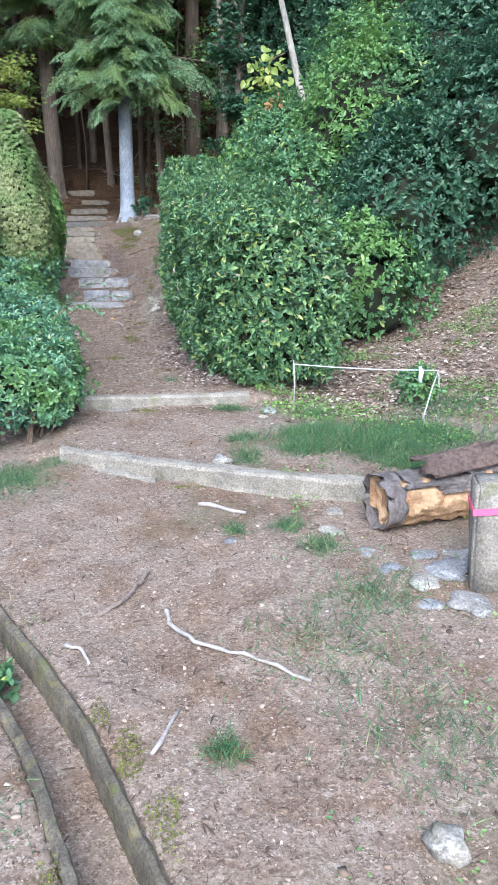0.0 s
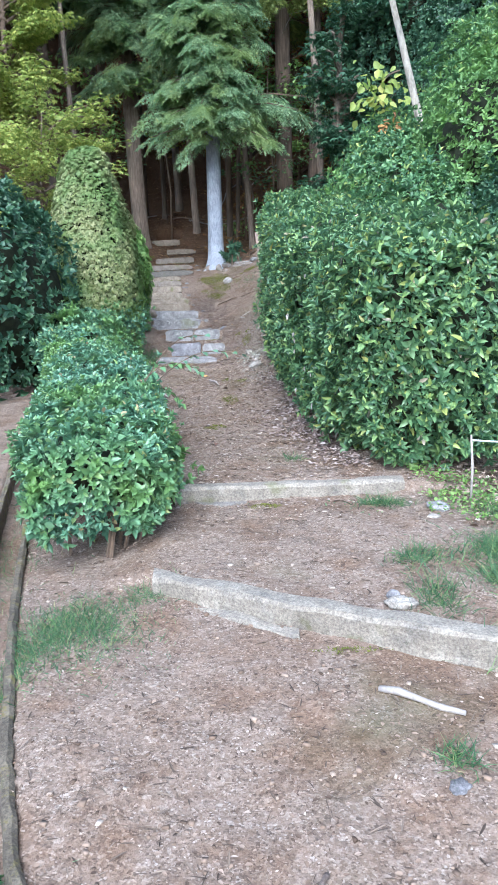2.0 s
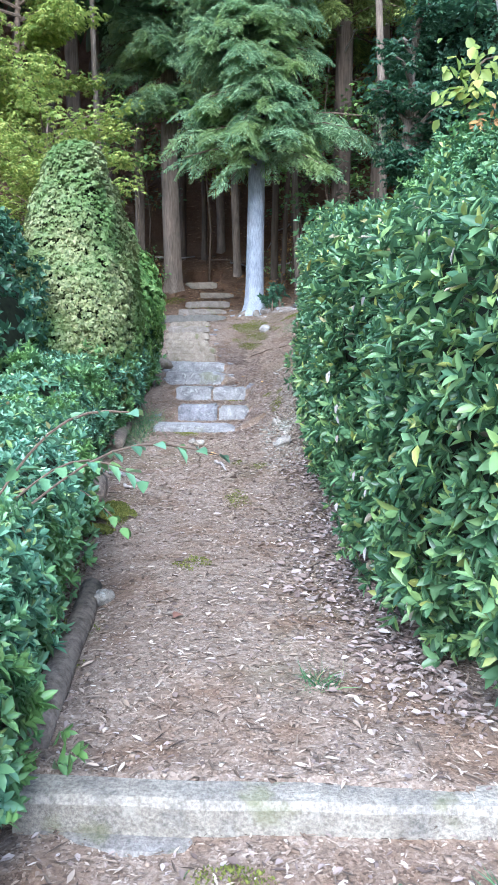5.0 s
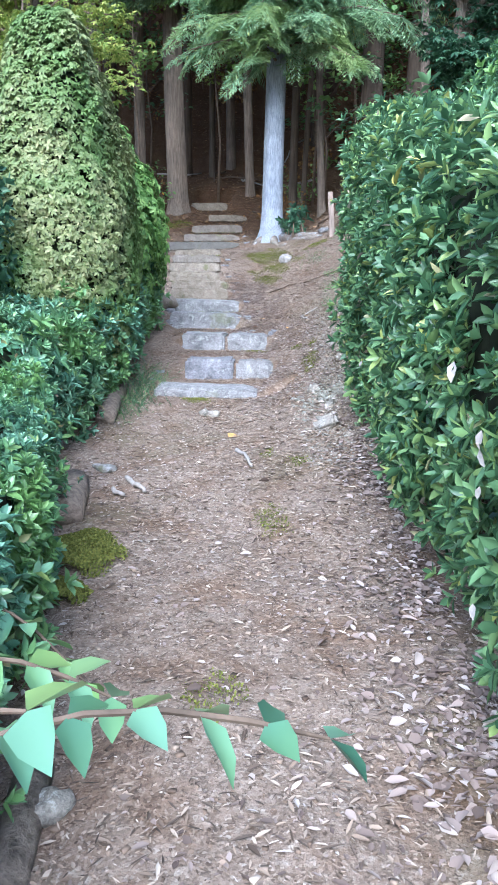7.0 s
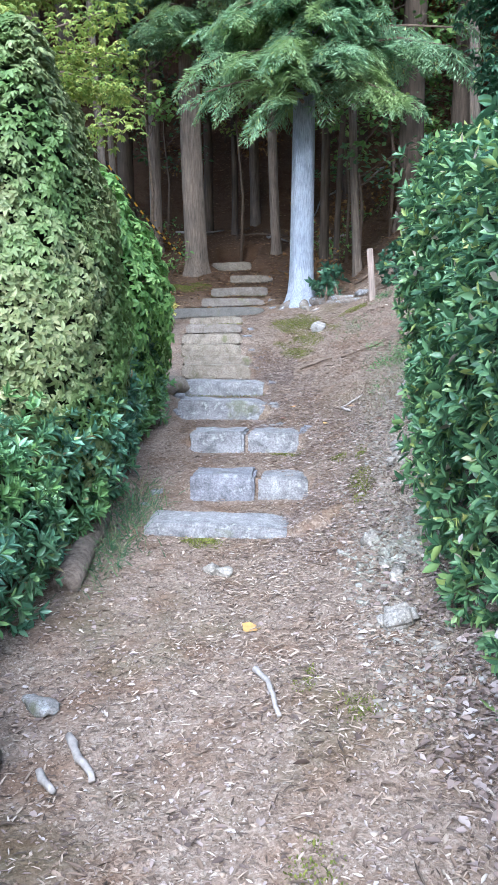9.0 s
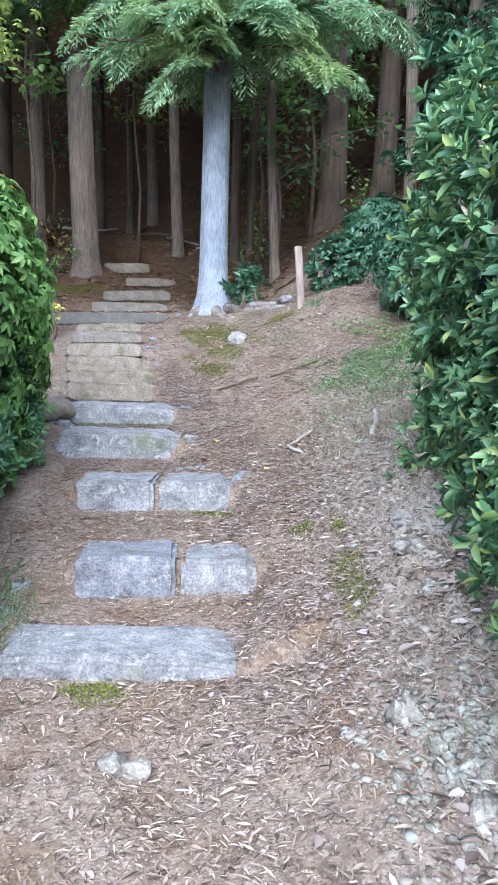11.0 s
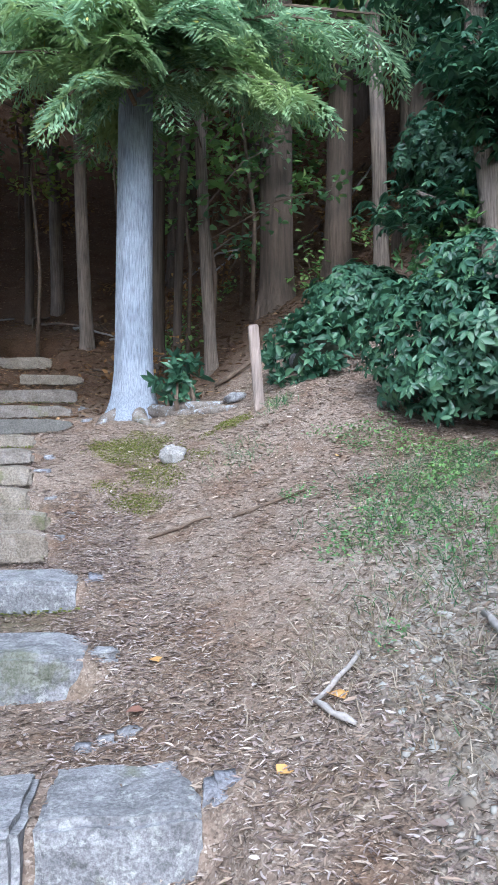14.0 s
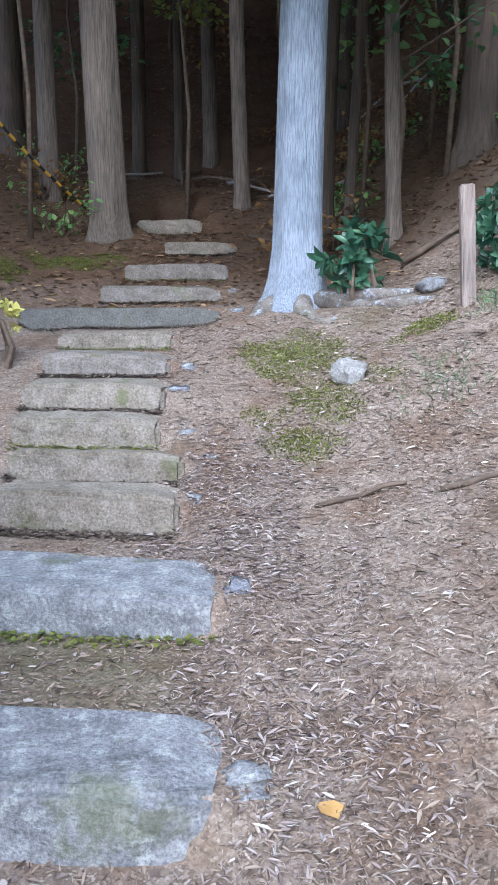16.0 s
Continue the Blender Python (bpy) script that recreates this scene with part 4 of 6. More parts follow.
for pts, r0 in (([(0.28, 14.42), (0.45, 14.2), (0.62, 14.0), (0.8, 13.86), (1.0, 13.72)], 0.06), ([(0.2, 14.4), (0.22, 14.2), (0.3, 14.02), (0.42, 13.9)], 0.06), ([(0.1, 14.45), (-0.06, 14.3), (-0.14, 14.14)], 0.06), ([(0.5, 14.12), (0.75, 14.06), (0.98, 14.02)], 0.05)):
    n = len(pts)
    P = [(x - pale.location.x, y - pale.location.y, float(G(x, y)) - pale.location.z + r0 * (0.05 - 0.7 * k / (n - 1)) + 0.02 * math.sin(k * 2.3) + 0.04 * (k == 0)) for k, (x, y) in enumerate(pts)]
    part("root", tube(bmesh.new(), P, [1.25 * r0 * (1.0 - 0.4 * k / (n - 1) + 0.15 * math.sin(k * 2.9)) for k in range(n)], 10), M_ROOT, pale, smooth=True)
cypress("cypress_tree", "grey-barked cypress with a sunlit patch at the edge of the wood", -1.92, 17.5, 0.2, 14.0, (-0.008, 0.0), M_BARK_GREY, 6.6, 10.0, 95, 1.15, 1.2, 15, 21, 0.5, 4)
cypress("cypress_tree", "tall cypress with olive hanging sprays at the edge of the wood", 1.8, 16.6, 0.2, 14.0, (-0.004, 0.0), M_BARK, 7.4, 11.5, 44, 1.7, 1.4, 14, 23, 0.4, 3, M_HINOKI_OLIVE)


def bare_trunk(label, x, y, r, lean, mat, seed, top=13.0):
    g = float(G(x, y, False)) - 0.12
    e = thing("cedar_tree", label, "tree", (x, y, g), "trunks at the edge of the wood")
    trunk_mesh("trunk", x, y, r, top, lean, mat, e, 16, 0.4, 0.06, seed)
    R = np.random.default_rng(seed)
    U = unit(R.normal(size=(2600, 3)))
    P = U * np.array([2.0, 2.0, 2.8]) * R.uniform(0.3, 1, (2600, 1)) + np.array([lean[0] * 9, lean[1] * 9, 8.6])
    foliage("foliage", P, U, 0.22, M_CANOPY, e, 0.25, 0.5)
    return e


for k, (x, y, r, lx, mat) in enumerate([(-2.2, 20.4, 0.10, -0.01, M_BARK), (-1.66, 20.4, 0.07, 0.0, M_BARK), (-1.3, 21.0, 0.11, 0.0, M_BARK_GREY), (-0.6, 18.75, 0.095, -0.015, M_BARK_GREY),
                                       (0.6, 16.5, 0.05, 0.045, M_BARK), (0.98, 15.8, 0.065, -0.06, M_BARK_GREY), (2.5, 16.6, 0.16, 0.012, M_BARK), (2.5, 14.9, 0.075, -0.03, M_BARK_GREY),
                                       (3.25, 16.0, 0.2, 0.0, M_BARK), (-2.9, 18.5, 0.12, 0.02, M_BARK_GREY), (-3.3, 17.6, 0.06, -0.06, M_BARK_GREY), (0.42, 16.9, 0.08, 0.0, M_BARK)]):
    bare_trunk("straight slender cedar trunk in the shade of the wood" if r < 0.15 else "thick straight cedar trunk in the shade of the wood", x, y, r, (lx, 0.0), mat, 31 + k)

# the deeper wood
proto = []
for k in range(3):
    e = thing("cedar_tree", "dark cedar standing deep in the wood", "tree", (60 + 5 * k, 60, 10), "cedars of the wood")
    sides, hs = 12, [-0.6, 0.0, 0.25, 0.7, 2, 5, 9, 14]
    rad = (0.12, 0.17, 0.22)[k]
    V = []
    for h in hs:
        q = np.linspace(0, 2 * math.pi, sides, endpoint=False)
        rr = rad * (1 + 0.4 * math.exp(-max(h, 0) / 0.2)) * (1 - 0.045 * max(h, 0)) * (1 + 0.06 * np.sin(4 * q + k))
        V.append(np.stack([rr * np.cos(q) + 0.012 * h * (k - 1), rr * np.sin(q), np.full(sides, h)], -1))
    faces = [[a * sides + j, a * sides + (j + 1) % sides, (a + 1) * sides + (j + 1) % sides, (a + 1) * sides + j] for a in range(len(hs) - 1) for j in range(sides)]
    mesh_ob("trunk", np.concatenate(V), faces, M_BARK, e, smooth=True)
    R = np.random.default_rng(90 + k)
    n = 850
    U = unit(R.normal(size=(n, 3)))
    P = U * np.array([2.2, 2.2, 4.2]) * R.uniform(0.35, 1, (n, 1)) ** 0.5 + np.array([0, 0, 9.5])
    foliage("foliage", P, U, 0.62, M_CANOPY, e, 0.26, 0.5)
    proto.append(e)
R = np.random.default_rng(5)
spots = []
while len(spots) < 135:
    x, y = float(R.uniform(-16, 17)), float(R.uniform(15.5, 42))
    if y < 21.5 and -3.5 < x < 4.0:
        continue
    if -2.2 < x - (-0.9 - 0.1 * (y - 18)) < 1.2 and y < 26:
        continue
    if all(math.hypot(x - a, y - b) > 1.2 for a, b in spots):
        spots.append((x, y))
spots += [(-5.6, 14.6), (-4.0, 15.5), (-7.5, 13.0), (6.0, 13.5), (7.5, 11.5), (5.0, 14.8), (9.0, 9.5)]
for k, (x, y) in enumerate(spots):
    m = pose(x, y, float(G(x, y, False)), R.uniform(-2, 2), R.uniform(-2, 2), R.uniform(0, 360))
    if k < 3:
        proto[k].matrix_basis = m
    else:
        copy_thing(proto[k % 3], m)


def leafy_tree(name, label, x, y, r, top, limbs, mat, size, clump, n, bark, seed, z_lo, reach=(0.7, 1.7), lean=0.0, star=0):
    """A slender broadleaved tree: leaning stem, limbs, and loose tufts of leaves with gaps between them."""
    R = np.random.default_rng(seed)
    g = float(G(x, y, False)) - 0.1
    e = thing(name, label, "tree", (x, y, g))
    part("trunk", tube(bmesh.new(), [(0, 0, 0), (0.05 + lean * top * 0.3, 0, top * 0.3), (-0.08 + lean * top * 0.6, 0.1, top * 0.6), (0.05 + lean * top, 0.15, top)], [r, r * 0.8, r * 0.55, r * 0.2], 10), bark, e, smooth=True)
    C, N = [], []
    for k in range(limbs):
        h = R.uniform(z_lo, top * 0.95)
        q = R.uniform(0, 2 * math.pi)
        ln = R.uniform(*reach)
        a = np.array([lean * h, 0.1, h])
        b = a + np.array([math.cos(q) * ln, math.sin(q) * ln, R.uniform(0.0, 0.7)])
        part("limb", tube(bmesh.new(), [a, (a + b) / 2 + np.array([0, 0, 0.12]), b], [r * 0.35, r * 0.25, r * 0.1], 6), bark, e)
        for s in (0.5, 0.75, 1.0):
            c = a + (b - a) * s
            m = clump
            U = unit(R.normal(size=(m, 3)))
            C.append(c + U * np.array([0.42, 0.42, 0.16]) * R.uniform(0.3, 1, (m, 1)))
            N.append(U * 0.4 + np.array([0, 0, 1.0]))
    if star:
        star_foliage("foliage", np.concatenate(C), np.concatenate(N), size * 0.75, mat, e, star, 0.2)
    else:
        foliage("foliage", np.concatenate(C), np.concatenate(N), size, mat, e, 0.36, 0.25)
    return e


leafy_tree("maple_tree", "slender tree with yellow-green autumn leaves at the wood's edge", -3.5, 12.8, 0.09, 7.5, 44, M_MAPLE, 0.11, 80, 1, M_TWIG, 3, 2.4, star=5)
leafy_tree("maple_tree", "slender tree with yellow-green autumn leaves at the wood's edge", -4.9, 11.5, 0.10, 7.5, 44, M_MAPLE, 0.11, 80, 1, M_TWIG, 4, 2.0, star=5)
leafy_tree("maple_tree", "young maple with yellow-green leaves behind the tall bush", -2.6, 11.2, 0.05, 3.6, 22, M_MAPLE, 0.09, 64, 1, M_TWIG, 6, 1.4, star=5)
leafy_tree("ivy_tree", "tree hung with large dark leaves beside the bank", 2.8, 13.15, 0.14, 4.4, 30, M_SHRUB_DARK, 0.14, 26, 1, M_BARK_GREY, 8, 0.9, (0.3, 0.75), 0.0, 5)
leafy_tree("ivy_tree", "tree clad in dark leaves at the edge of the wood", 4.1, 15.3, 0.12, 5.0, 30, M_SHRUB_DARK, 0.15, 60, 1, M_TWIG, 9, 0.6)
leafy_tree("leaning_tree", "slender pale-barked tree leaning on the slope", 3.72, 8.6, 0.075, 6.5, 9, M_MAPLE, 0.12, 16, 1, M_BARK_PALE_GREY, 10, 3.6, (0.4, 1.0), -0.16)

# ---------------------------------------------------------------- things along the path
post = thing("marker_post", "weathered square wooden marker post at the path's edge", "post", (1.115, 13.42, float(G(1.115, 13.42)) - 0.05))
pb = block(bmesh.new(), (0.074, 0.074, 0.75), 0.006, 4, 2, 0.008)
for v in pb.verts:
    v.co += Vector((0, -0.04, 0.66))
ob = part("shaft", pb, M_POST, post)
ob.rotation_euler = (0, radians(-4), 0)


def stick(label, pts, r, mat=None):
    pts = [(x, y, float(G(x, y)) + r * 0.8 + dz) for x, y, dz in pts]
    dense = []
    for a, b in zip(pts, pts[1:]):
        for k in range(4):
            t = k / 4
            dense.append(tuple(a[j] + (b[j] - a[j]) * t + float(rng.normal()) * r * 0.35 for j in range(3)))
    dense.append(pts[-1])
    radii = [r * (0.75 + 0.35 * math.sin(k * 1.7) ** 2) * (1 - 0.4 * k / len(dense)) for k in range(len(dense))]
    return tagged(part("stick", tube(bmesh.new(), dense, radii, 7), mat or M_PALE_TWIG, smooth=True), label, "stick")


stick("bleached crooked stick lying on the soil", [(1.1, -1.27, 0), (1.2, -1.19, 0.01), (1.26, -1.05, 0.01), (1.31, -0.93, 0.01)], 0.012, M_POST)
stick("long bleached stick lying on the soil", [(1.40, -1.24, 0), (1.42, -1.37, 0), (1.53, -1.53, 0.01), (1.72, -1.63, 0), (1.97, -1.83, 0)], 0.012)
stick("straight bleached stick lying below the kerb", [(1.56, -0.09, 0), (1.83, -0.27, 0)], 0.016)
stick("short pale stick on the soil", [(0.99, -1.52, 0), (1.06, -1.56, 0.01), (1.11, -1.66, 0)], 0.01)
stick("thin dry stick on the soil", [(1.38, -2.2, 0), (1.47, -1.96, 0)], 0.009)
stick("white root curling out of the litter", [(0.5, 6.42, 0), (0.57, 6.3, 0.01), (0.63, 6.1, 0)], 0.014)
stick("white splintered stick beside the old log", [(-0.08, 6.0, 0), (0.02, 5.86, 0.01), (0.08, 5.78, 0)], 0.018)
stick("white splintered stick beside the old log", [(-0.1, 5.8, 0), (-0.02, 5.72, 0.01)], 0.016)
stick("bleached root on the bank", [(0.86, 9.75, 0), (0.78, 9.9, 0.02), (0.95, 10.05, 0.02)], 0.012)
stick("grey dead branch on the bank", [(1.2, 9.4, 0), (1.28, 9.75, 0.02), (1.3, 9.95, 0.02)], 0.018)
stick("dry stick lying on the slope", [(0.75, 11.9, 0), (1.15, 11.85, 0.01)], 0.014, M_TWIG)
stick("dry stick lying on the slope", [(0.3, 12.1, 0), (0.65, 12.05, 0.01)], 0.012, M_TWIG)
stick("dead branch on the leaf litter", [(1.5, 13.9, 0.02), (2.0, 13.6, 0.04)], 0.02, M_TWIG)
stick("dead branch on the leaf litter", [(0.9, 14.8, 0.02), (1.4, 14.6, 0.04)], 0.025, M_TWIG)
stick("dry branch on the forest floor", [(0.2, 16.6, 0.03), (-0.4, 17.2, 0.05)], 0.02, M_TWIG)


def stone(label, x, y, r, seed, squash=(1.2, 0.9, 0.75), mat=None, sink=0.2):
    ob = part("stone", rock_bm(r, seed, squash), mat or M_ROCK, smooth=True)
    ob.location = (x, y, float(G(x, y)) + r * squash[2] * (1 - sink) - 0.01)
    ob.rotation_euler = (0, 0, seed)
    return tagged(ob, label, "stone")


stone("pale rounded stone lying on the mossy slope", 0.46, 13.0, 0.09, 2.6, (1.0, 0.8, 0.8), M_ROCK, 0.35)
stone("pale stone on the soil", 2.23, -2.64, 0.06, 2.0)
stone("rounded stone on the soil behind the kerb", 1.73, 0.40, 0.045, 3.0, (1.4, 0.9, 0.6))
stone("pale stone beside a mossy patch", 0.41, 3.38, 0.05, 4.0)
stone("white stone in the litter", 0.15, 7.47, 0.045, 5.0)
stone("white stone in the litter", 0.22, 7.45, 0.04, 6.0)
stone("pale flat stone beside the old log", -0.26, 6.2, 0.07, 15.0, (1.3, 0.7, 0.4))
stone("tan stone beside the steps", -0.9, 11.2, 0.12, 7.0, mat=M_TAN)
stone("lichened stone at the foot of the cypress", 1.0, 13.95, 0.12, 11.0, (1.4, 0.8, 0.5), M_STONE, 0.7)
stone("flat pale stone beside the kerb", 2.16, 1.66, 0.055, 12.0, (1.2, 1.0, 0.5), M_STONE)
stone("small tan stone beside the kerb", 2.1, 1.5, 0.03, 22.0, (1.3, 1.0, 0.5))
stone("dark bluish stone on the soil", 1.72, -0.62, 0.03, 23.0, (1.5, 1.0, 0.4), M_STONE)
stone("small dark stone behind the kerb", 1.71, 0.47, 0.03, 24.0, (1.0, 0.9, 0.9), M_STONE)
for k, (x, y, r) in enumerate([(2.78, -1.02, 0.1), (2.62, -1.12, 0.07), (2.9, -0.86, 0.08), (2.7, -0.84, 0.06), (2.42, -0.78, 0.045), (2.28, -0.5, 0.06), (2.5, -0.96, 0.05), (2.35, -0.25, 0.05), (2.78, -1.32, 0.09), (2.6, -1.3, 0.05)]):
    stone("flat grey stone bedded among weeds before the log", x, y, r, 13.0 + k, (1.3, 1.0, 0.35), M_ROCK if k % 3 else M_STONE, 0.75)


for k in range(7):
    R = np.random.default_rng(300 + k)
    u = R.uniform(0, 1)
    x, y, r = 1.12 + 0.12 * R.normal() + 0.2 * u, 6.6 + 2.3 * u + 0.1 * R.normal(), float(R.uniform(0.03, 0.06))
    b = part("stone", block(bmesh.new(), (r * 2.2, r * 1.8, r * 1.5), r * 0.6, k + 70, 2, r * 0.35), M_ROCK, smooth=True)
    b.location = (x, y, float(G(x, y)) + r * 0.3)
    b.rotation_euler = tuple(R.uniform(-0.4, 0.4, 2)) + (float(R.uniform(0, 3)),)
    tagged(b, "rough lichened stone bedded in the bank", "stone", "stones of the bank")


def fallen_log():
    e = thing("log", "rotting fallen log with loose bark and orange heartwood", "log", (2.54, -0.52, float(G(2.6, -0.42))))

    def shell(u0, u1, a0, a1, radius, rough, n, sides, seed, closed):
        bm = bmesh.new()
        rows = []
        for k in range(n + 1):
            u = u0 + (u1 - u0) * k / n
            row = []
            for j in range(sides if closed else sides + 1):
                q = a0 + (a1 - a0) * j / sides
                w = Vector((u * 5 + seed, math.cos(q) * 2, math.sin(q) * 2))
                r = radius * (1 + 0.12 * noise.noise(w)) + rough * (noise.noise(w * 3) + 0.6 * noise.noise(w * 8) + 0.35 * noise.noise(w * 19))
                ragged = 0.09 * noise.noise(Vector((q * 3 + seed, k // n, 2))) if k in (0, n) else 0.0
                row.append(bm.verts.new((u + ragged, r * math.cos(q), 0.15 + r * math.sin(q))))
            rows.append(row)
        m = len(rows[0])
        for a, b in zip(rows, rows[1:]):
            for j in range(m if closed else m - 1):
                bm.faces.new((a[j], a[(j + 1) % m], b[(j + 1) % m], b[j]))
        if closed:
            bm.faces.new(rows[0])
            bm.faces.new(rows[-1][::-1])
        else:
            bmesh.ops.solidify(bm, geom=bm.faces[:], thickness=0.016)
        return bm

    part("heartwood", shell(0.03, 1.7, 0, 2 * math.pi, 0.132, 0.03, 60, 44, 0.0, True), M_ROT, e, "orange crumbling heartwood", True)
    for u0, u1, a0, a1, seed in ((-0.02, 0.09, 0.0, 6.1, 3.0), (0.1, 0.62, 0.2, 2.5, 5.0), (0.5, 1.2, -0.4, 2.2, 7.0), (1.05, 1.7, -0.2, 2.6, 9.0), (0.3, 0.75, 2.45, 2.8, 12.0), (0.85, 1.5, 2.6, 3.0, 17.0)):
        part("bark", shell(u0, u1, a0, a1, 0.148, 0.02, 24, 26, seed, False), M_LOG_BARK, e, "loose purplish grey bark", True)
    slab = part("bark", shell(0.25, 1.3, 1.3, 2.5, 0.19, 0.022, 26, 14, 21.0, False), M_BARK_SLAB, e, "lifted slab of brown bark", True)
    slab.rotation_euler = (0, radians(-5), radians(4))
    e.rotation_euler = (0, 0, radians(14))


fallen_log()
pillar = thing("stone_marker", "short grey stone marker post tied with pink tape", "post", (2.93, -1.15, float(G(2.93, -1.15)) - 0.05))
pb = block(bmesh.new(), (0.2, 0.2, 0.58), 0.01, 9, 2, 0.015)
for v in pb.verts:
    v.co += Vector((0, -0.1, 0.57))
part("shaft", pb, M_CONC, pillar, smooth=True)
bm = bmesh.new()
for r in (0.112, 0.106):
    for z in (0.43, 0.46):
        for c, q in ((-1, -1), (1, -1), (1, 1), (-1, 1)):
            bm.verts.new((c * r, q * r, z + 0.012 * c))
bm.verts.ensure_lookup_table()
for j in range(4):
    k = (j + 1) % 4
    for a, b in ((0, 4), (4, 12), (12, 8), (8, 0)):
        bm.faces.new([bm.verts[a + j], bm.verts[a + k], bm.verts[b + k], bm.verts[b + j]])
bmesh.ops.recalc_face_normals(bm, faces=bm.faces[:])
part("tape", bm, M_PINK, pillar, "bright pink plastic tape")
pillar.rotation_euler = (0, 0, radians(-14))


def peg(x, y, h):
    g = float(G(x, y))
    return tagged(part("peg", tube(bmesh.new(), [(x, y, g - 0.05), (x + 0.01, y, g + h * 0.5), (x, y, g + h)], [0.007, 0.008, 0.006], 8), M_PALE_TWIG, smooth=True), "thin pale wooden peg holding a cord", "peg", "pegs of the cord")


peg(2.38, 1.79, 0.4)
peg(3.57, 1.7, 0.37 - float(G(3.57, 1.7)))
peg(3.3, 1.2, 0.1)
za = float(G(2.38, 1.79)) + 0.37
tagged(part("cord", tube(bmesh.new(), [(2.38, 1.79, za), (2.7, 1.77, za - (za - 0.37) * 0.27 - 0.012), (3.1, 1.74, za - (za - 0.37) * 0.6 - 0.015), (3.57, 1.7, 0.37), (3.46, 1.5, 0.27), (3.3, 1.2, float(G(3.3, 1.2)) + 0.06)], [0.0055] * 6, 6), M_ROPE), "pale cord stretched between pegs and staked down", "cord")
tagged(part("rag", tube(bmesh.new(), [(3.41, 1.69, 0.41), (3.42, 1.68, 0.36), (3.41, 1.68, 0.3), (3.43, 1.68, 0.25)], [0.012, 0.022, 0.018, 0.008], 7), M_ROPE, smooth=True), "pale bluish rag tied to the cord", "rag")
round_bush("weed_tuft", "dark green leafy tuft round the end of the cord", "plant", (3.46, 1.85, float(G(3.46, 1.85)) + 0.13), (0.2, 0.2, 0.17), 150, 0.06, M_SHRUB, 0.25, 3.0, 0.3, 0.6, 0.2, core=None)


def edging_log(x0, y0, x1, y1, r, label):
    pts = [(x0 + (x1 - x0) * t, y0 + (y1 - y0) * t, float(G(x0 + (x1 - x0) * t, y0 + (y1 - y0) * t)) + r * (0.45 + 0.25 * math.sin(t * 7))) for t in (0, 0.25, 0.5, 0.75, 1)]
    return tagged(part("edging_log", tube(bmesh.new(), pts, [r, r * 1.06, r * 0.96, r * 1.03, r * 0.95], 14), M_OLD_LOG, smooth=True), label, "log", "logs edging the path")


edging_log(-0.2, 5.3, -0.33, 5.85, 0.085, "old grey log edging the path")
edging_log(-0.54, 7.2, -0.66, 8.1, 0.07, "old grey log edging the path")
edging_log(0.56, 2.15, 0.33, 3.5, 0.05, "half-buried log edging the path")

pipe = thing("clay_pipe", "short grey pipe lying in the leaves behind the post", "pipe", (1.55, 13.75, float(G(1.55, 13.75)) + 0.05))
bm = bmesh.new()
prof = [(-0.15, 0.06), (0.15, 0.06), (0.15, 0.045), (-0.15, 0.045)]
rings = [[bm.verts.new((a, r * math.cos(q), r * math.sin(q))) for q in (2 * math.pi * j / 18 for j in range(18))] for a, r in prof]
for a in range(4):
    for j in range(18):
        bm.faces.new((rings[a][j], rings[a][(j + 1) % 18], rings[(a + 1) % 4][(j + 1) % 18], rings[(a + 1) % 4][j]))
part("barrel", bm, M_STONE, pipe, smooth=True)
pipe.rotation_euler = (0, radians(10), radians(-50))


# ---------------------------------------------------------------- moss, grass, litter
def moss(x, y, rx, ry, seed, thick=1.0):
    """A patch of moss: many tiny shoots, thinning out towards an uneven edge."""
    n = int((150000 * rx * ry + 700) * thick)
    u, q = np.sqrt(rng.uniform(0, 1, n)) * 1.25, rng.uniform(0, 2 * math.pi, n)
    px, py = x + rx * u * np.cos(q), y + ry * u * np.sin(q)
    edge = u + 0.55 * wobble(np.stack([px, py, 0 * px], -1), 6.0, seed) + 0.25 * wobble(np.stack([px, py, 0 * px], -1), 21.0, seed)
    keep = edge < rng.uniform(0.35, 1.0, n)
    px, py, u = px[keep], py[keep], u[keep]
    C = np.stack([px, py, G(px, py) + 0.001 + 0.012 * np.clip(1 - u, 0, 1)], -1)
    ob = foliage("moss_patch", C, np.tile([0, 0, 1.0], (len(px), 1)), 0.010, M_MOSS, None, 0.3, -0.6)
    return tagged(ob, "patch of olive green moss on the soil", "moss", "patches of moss", "stuff")


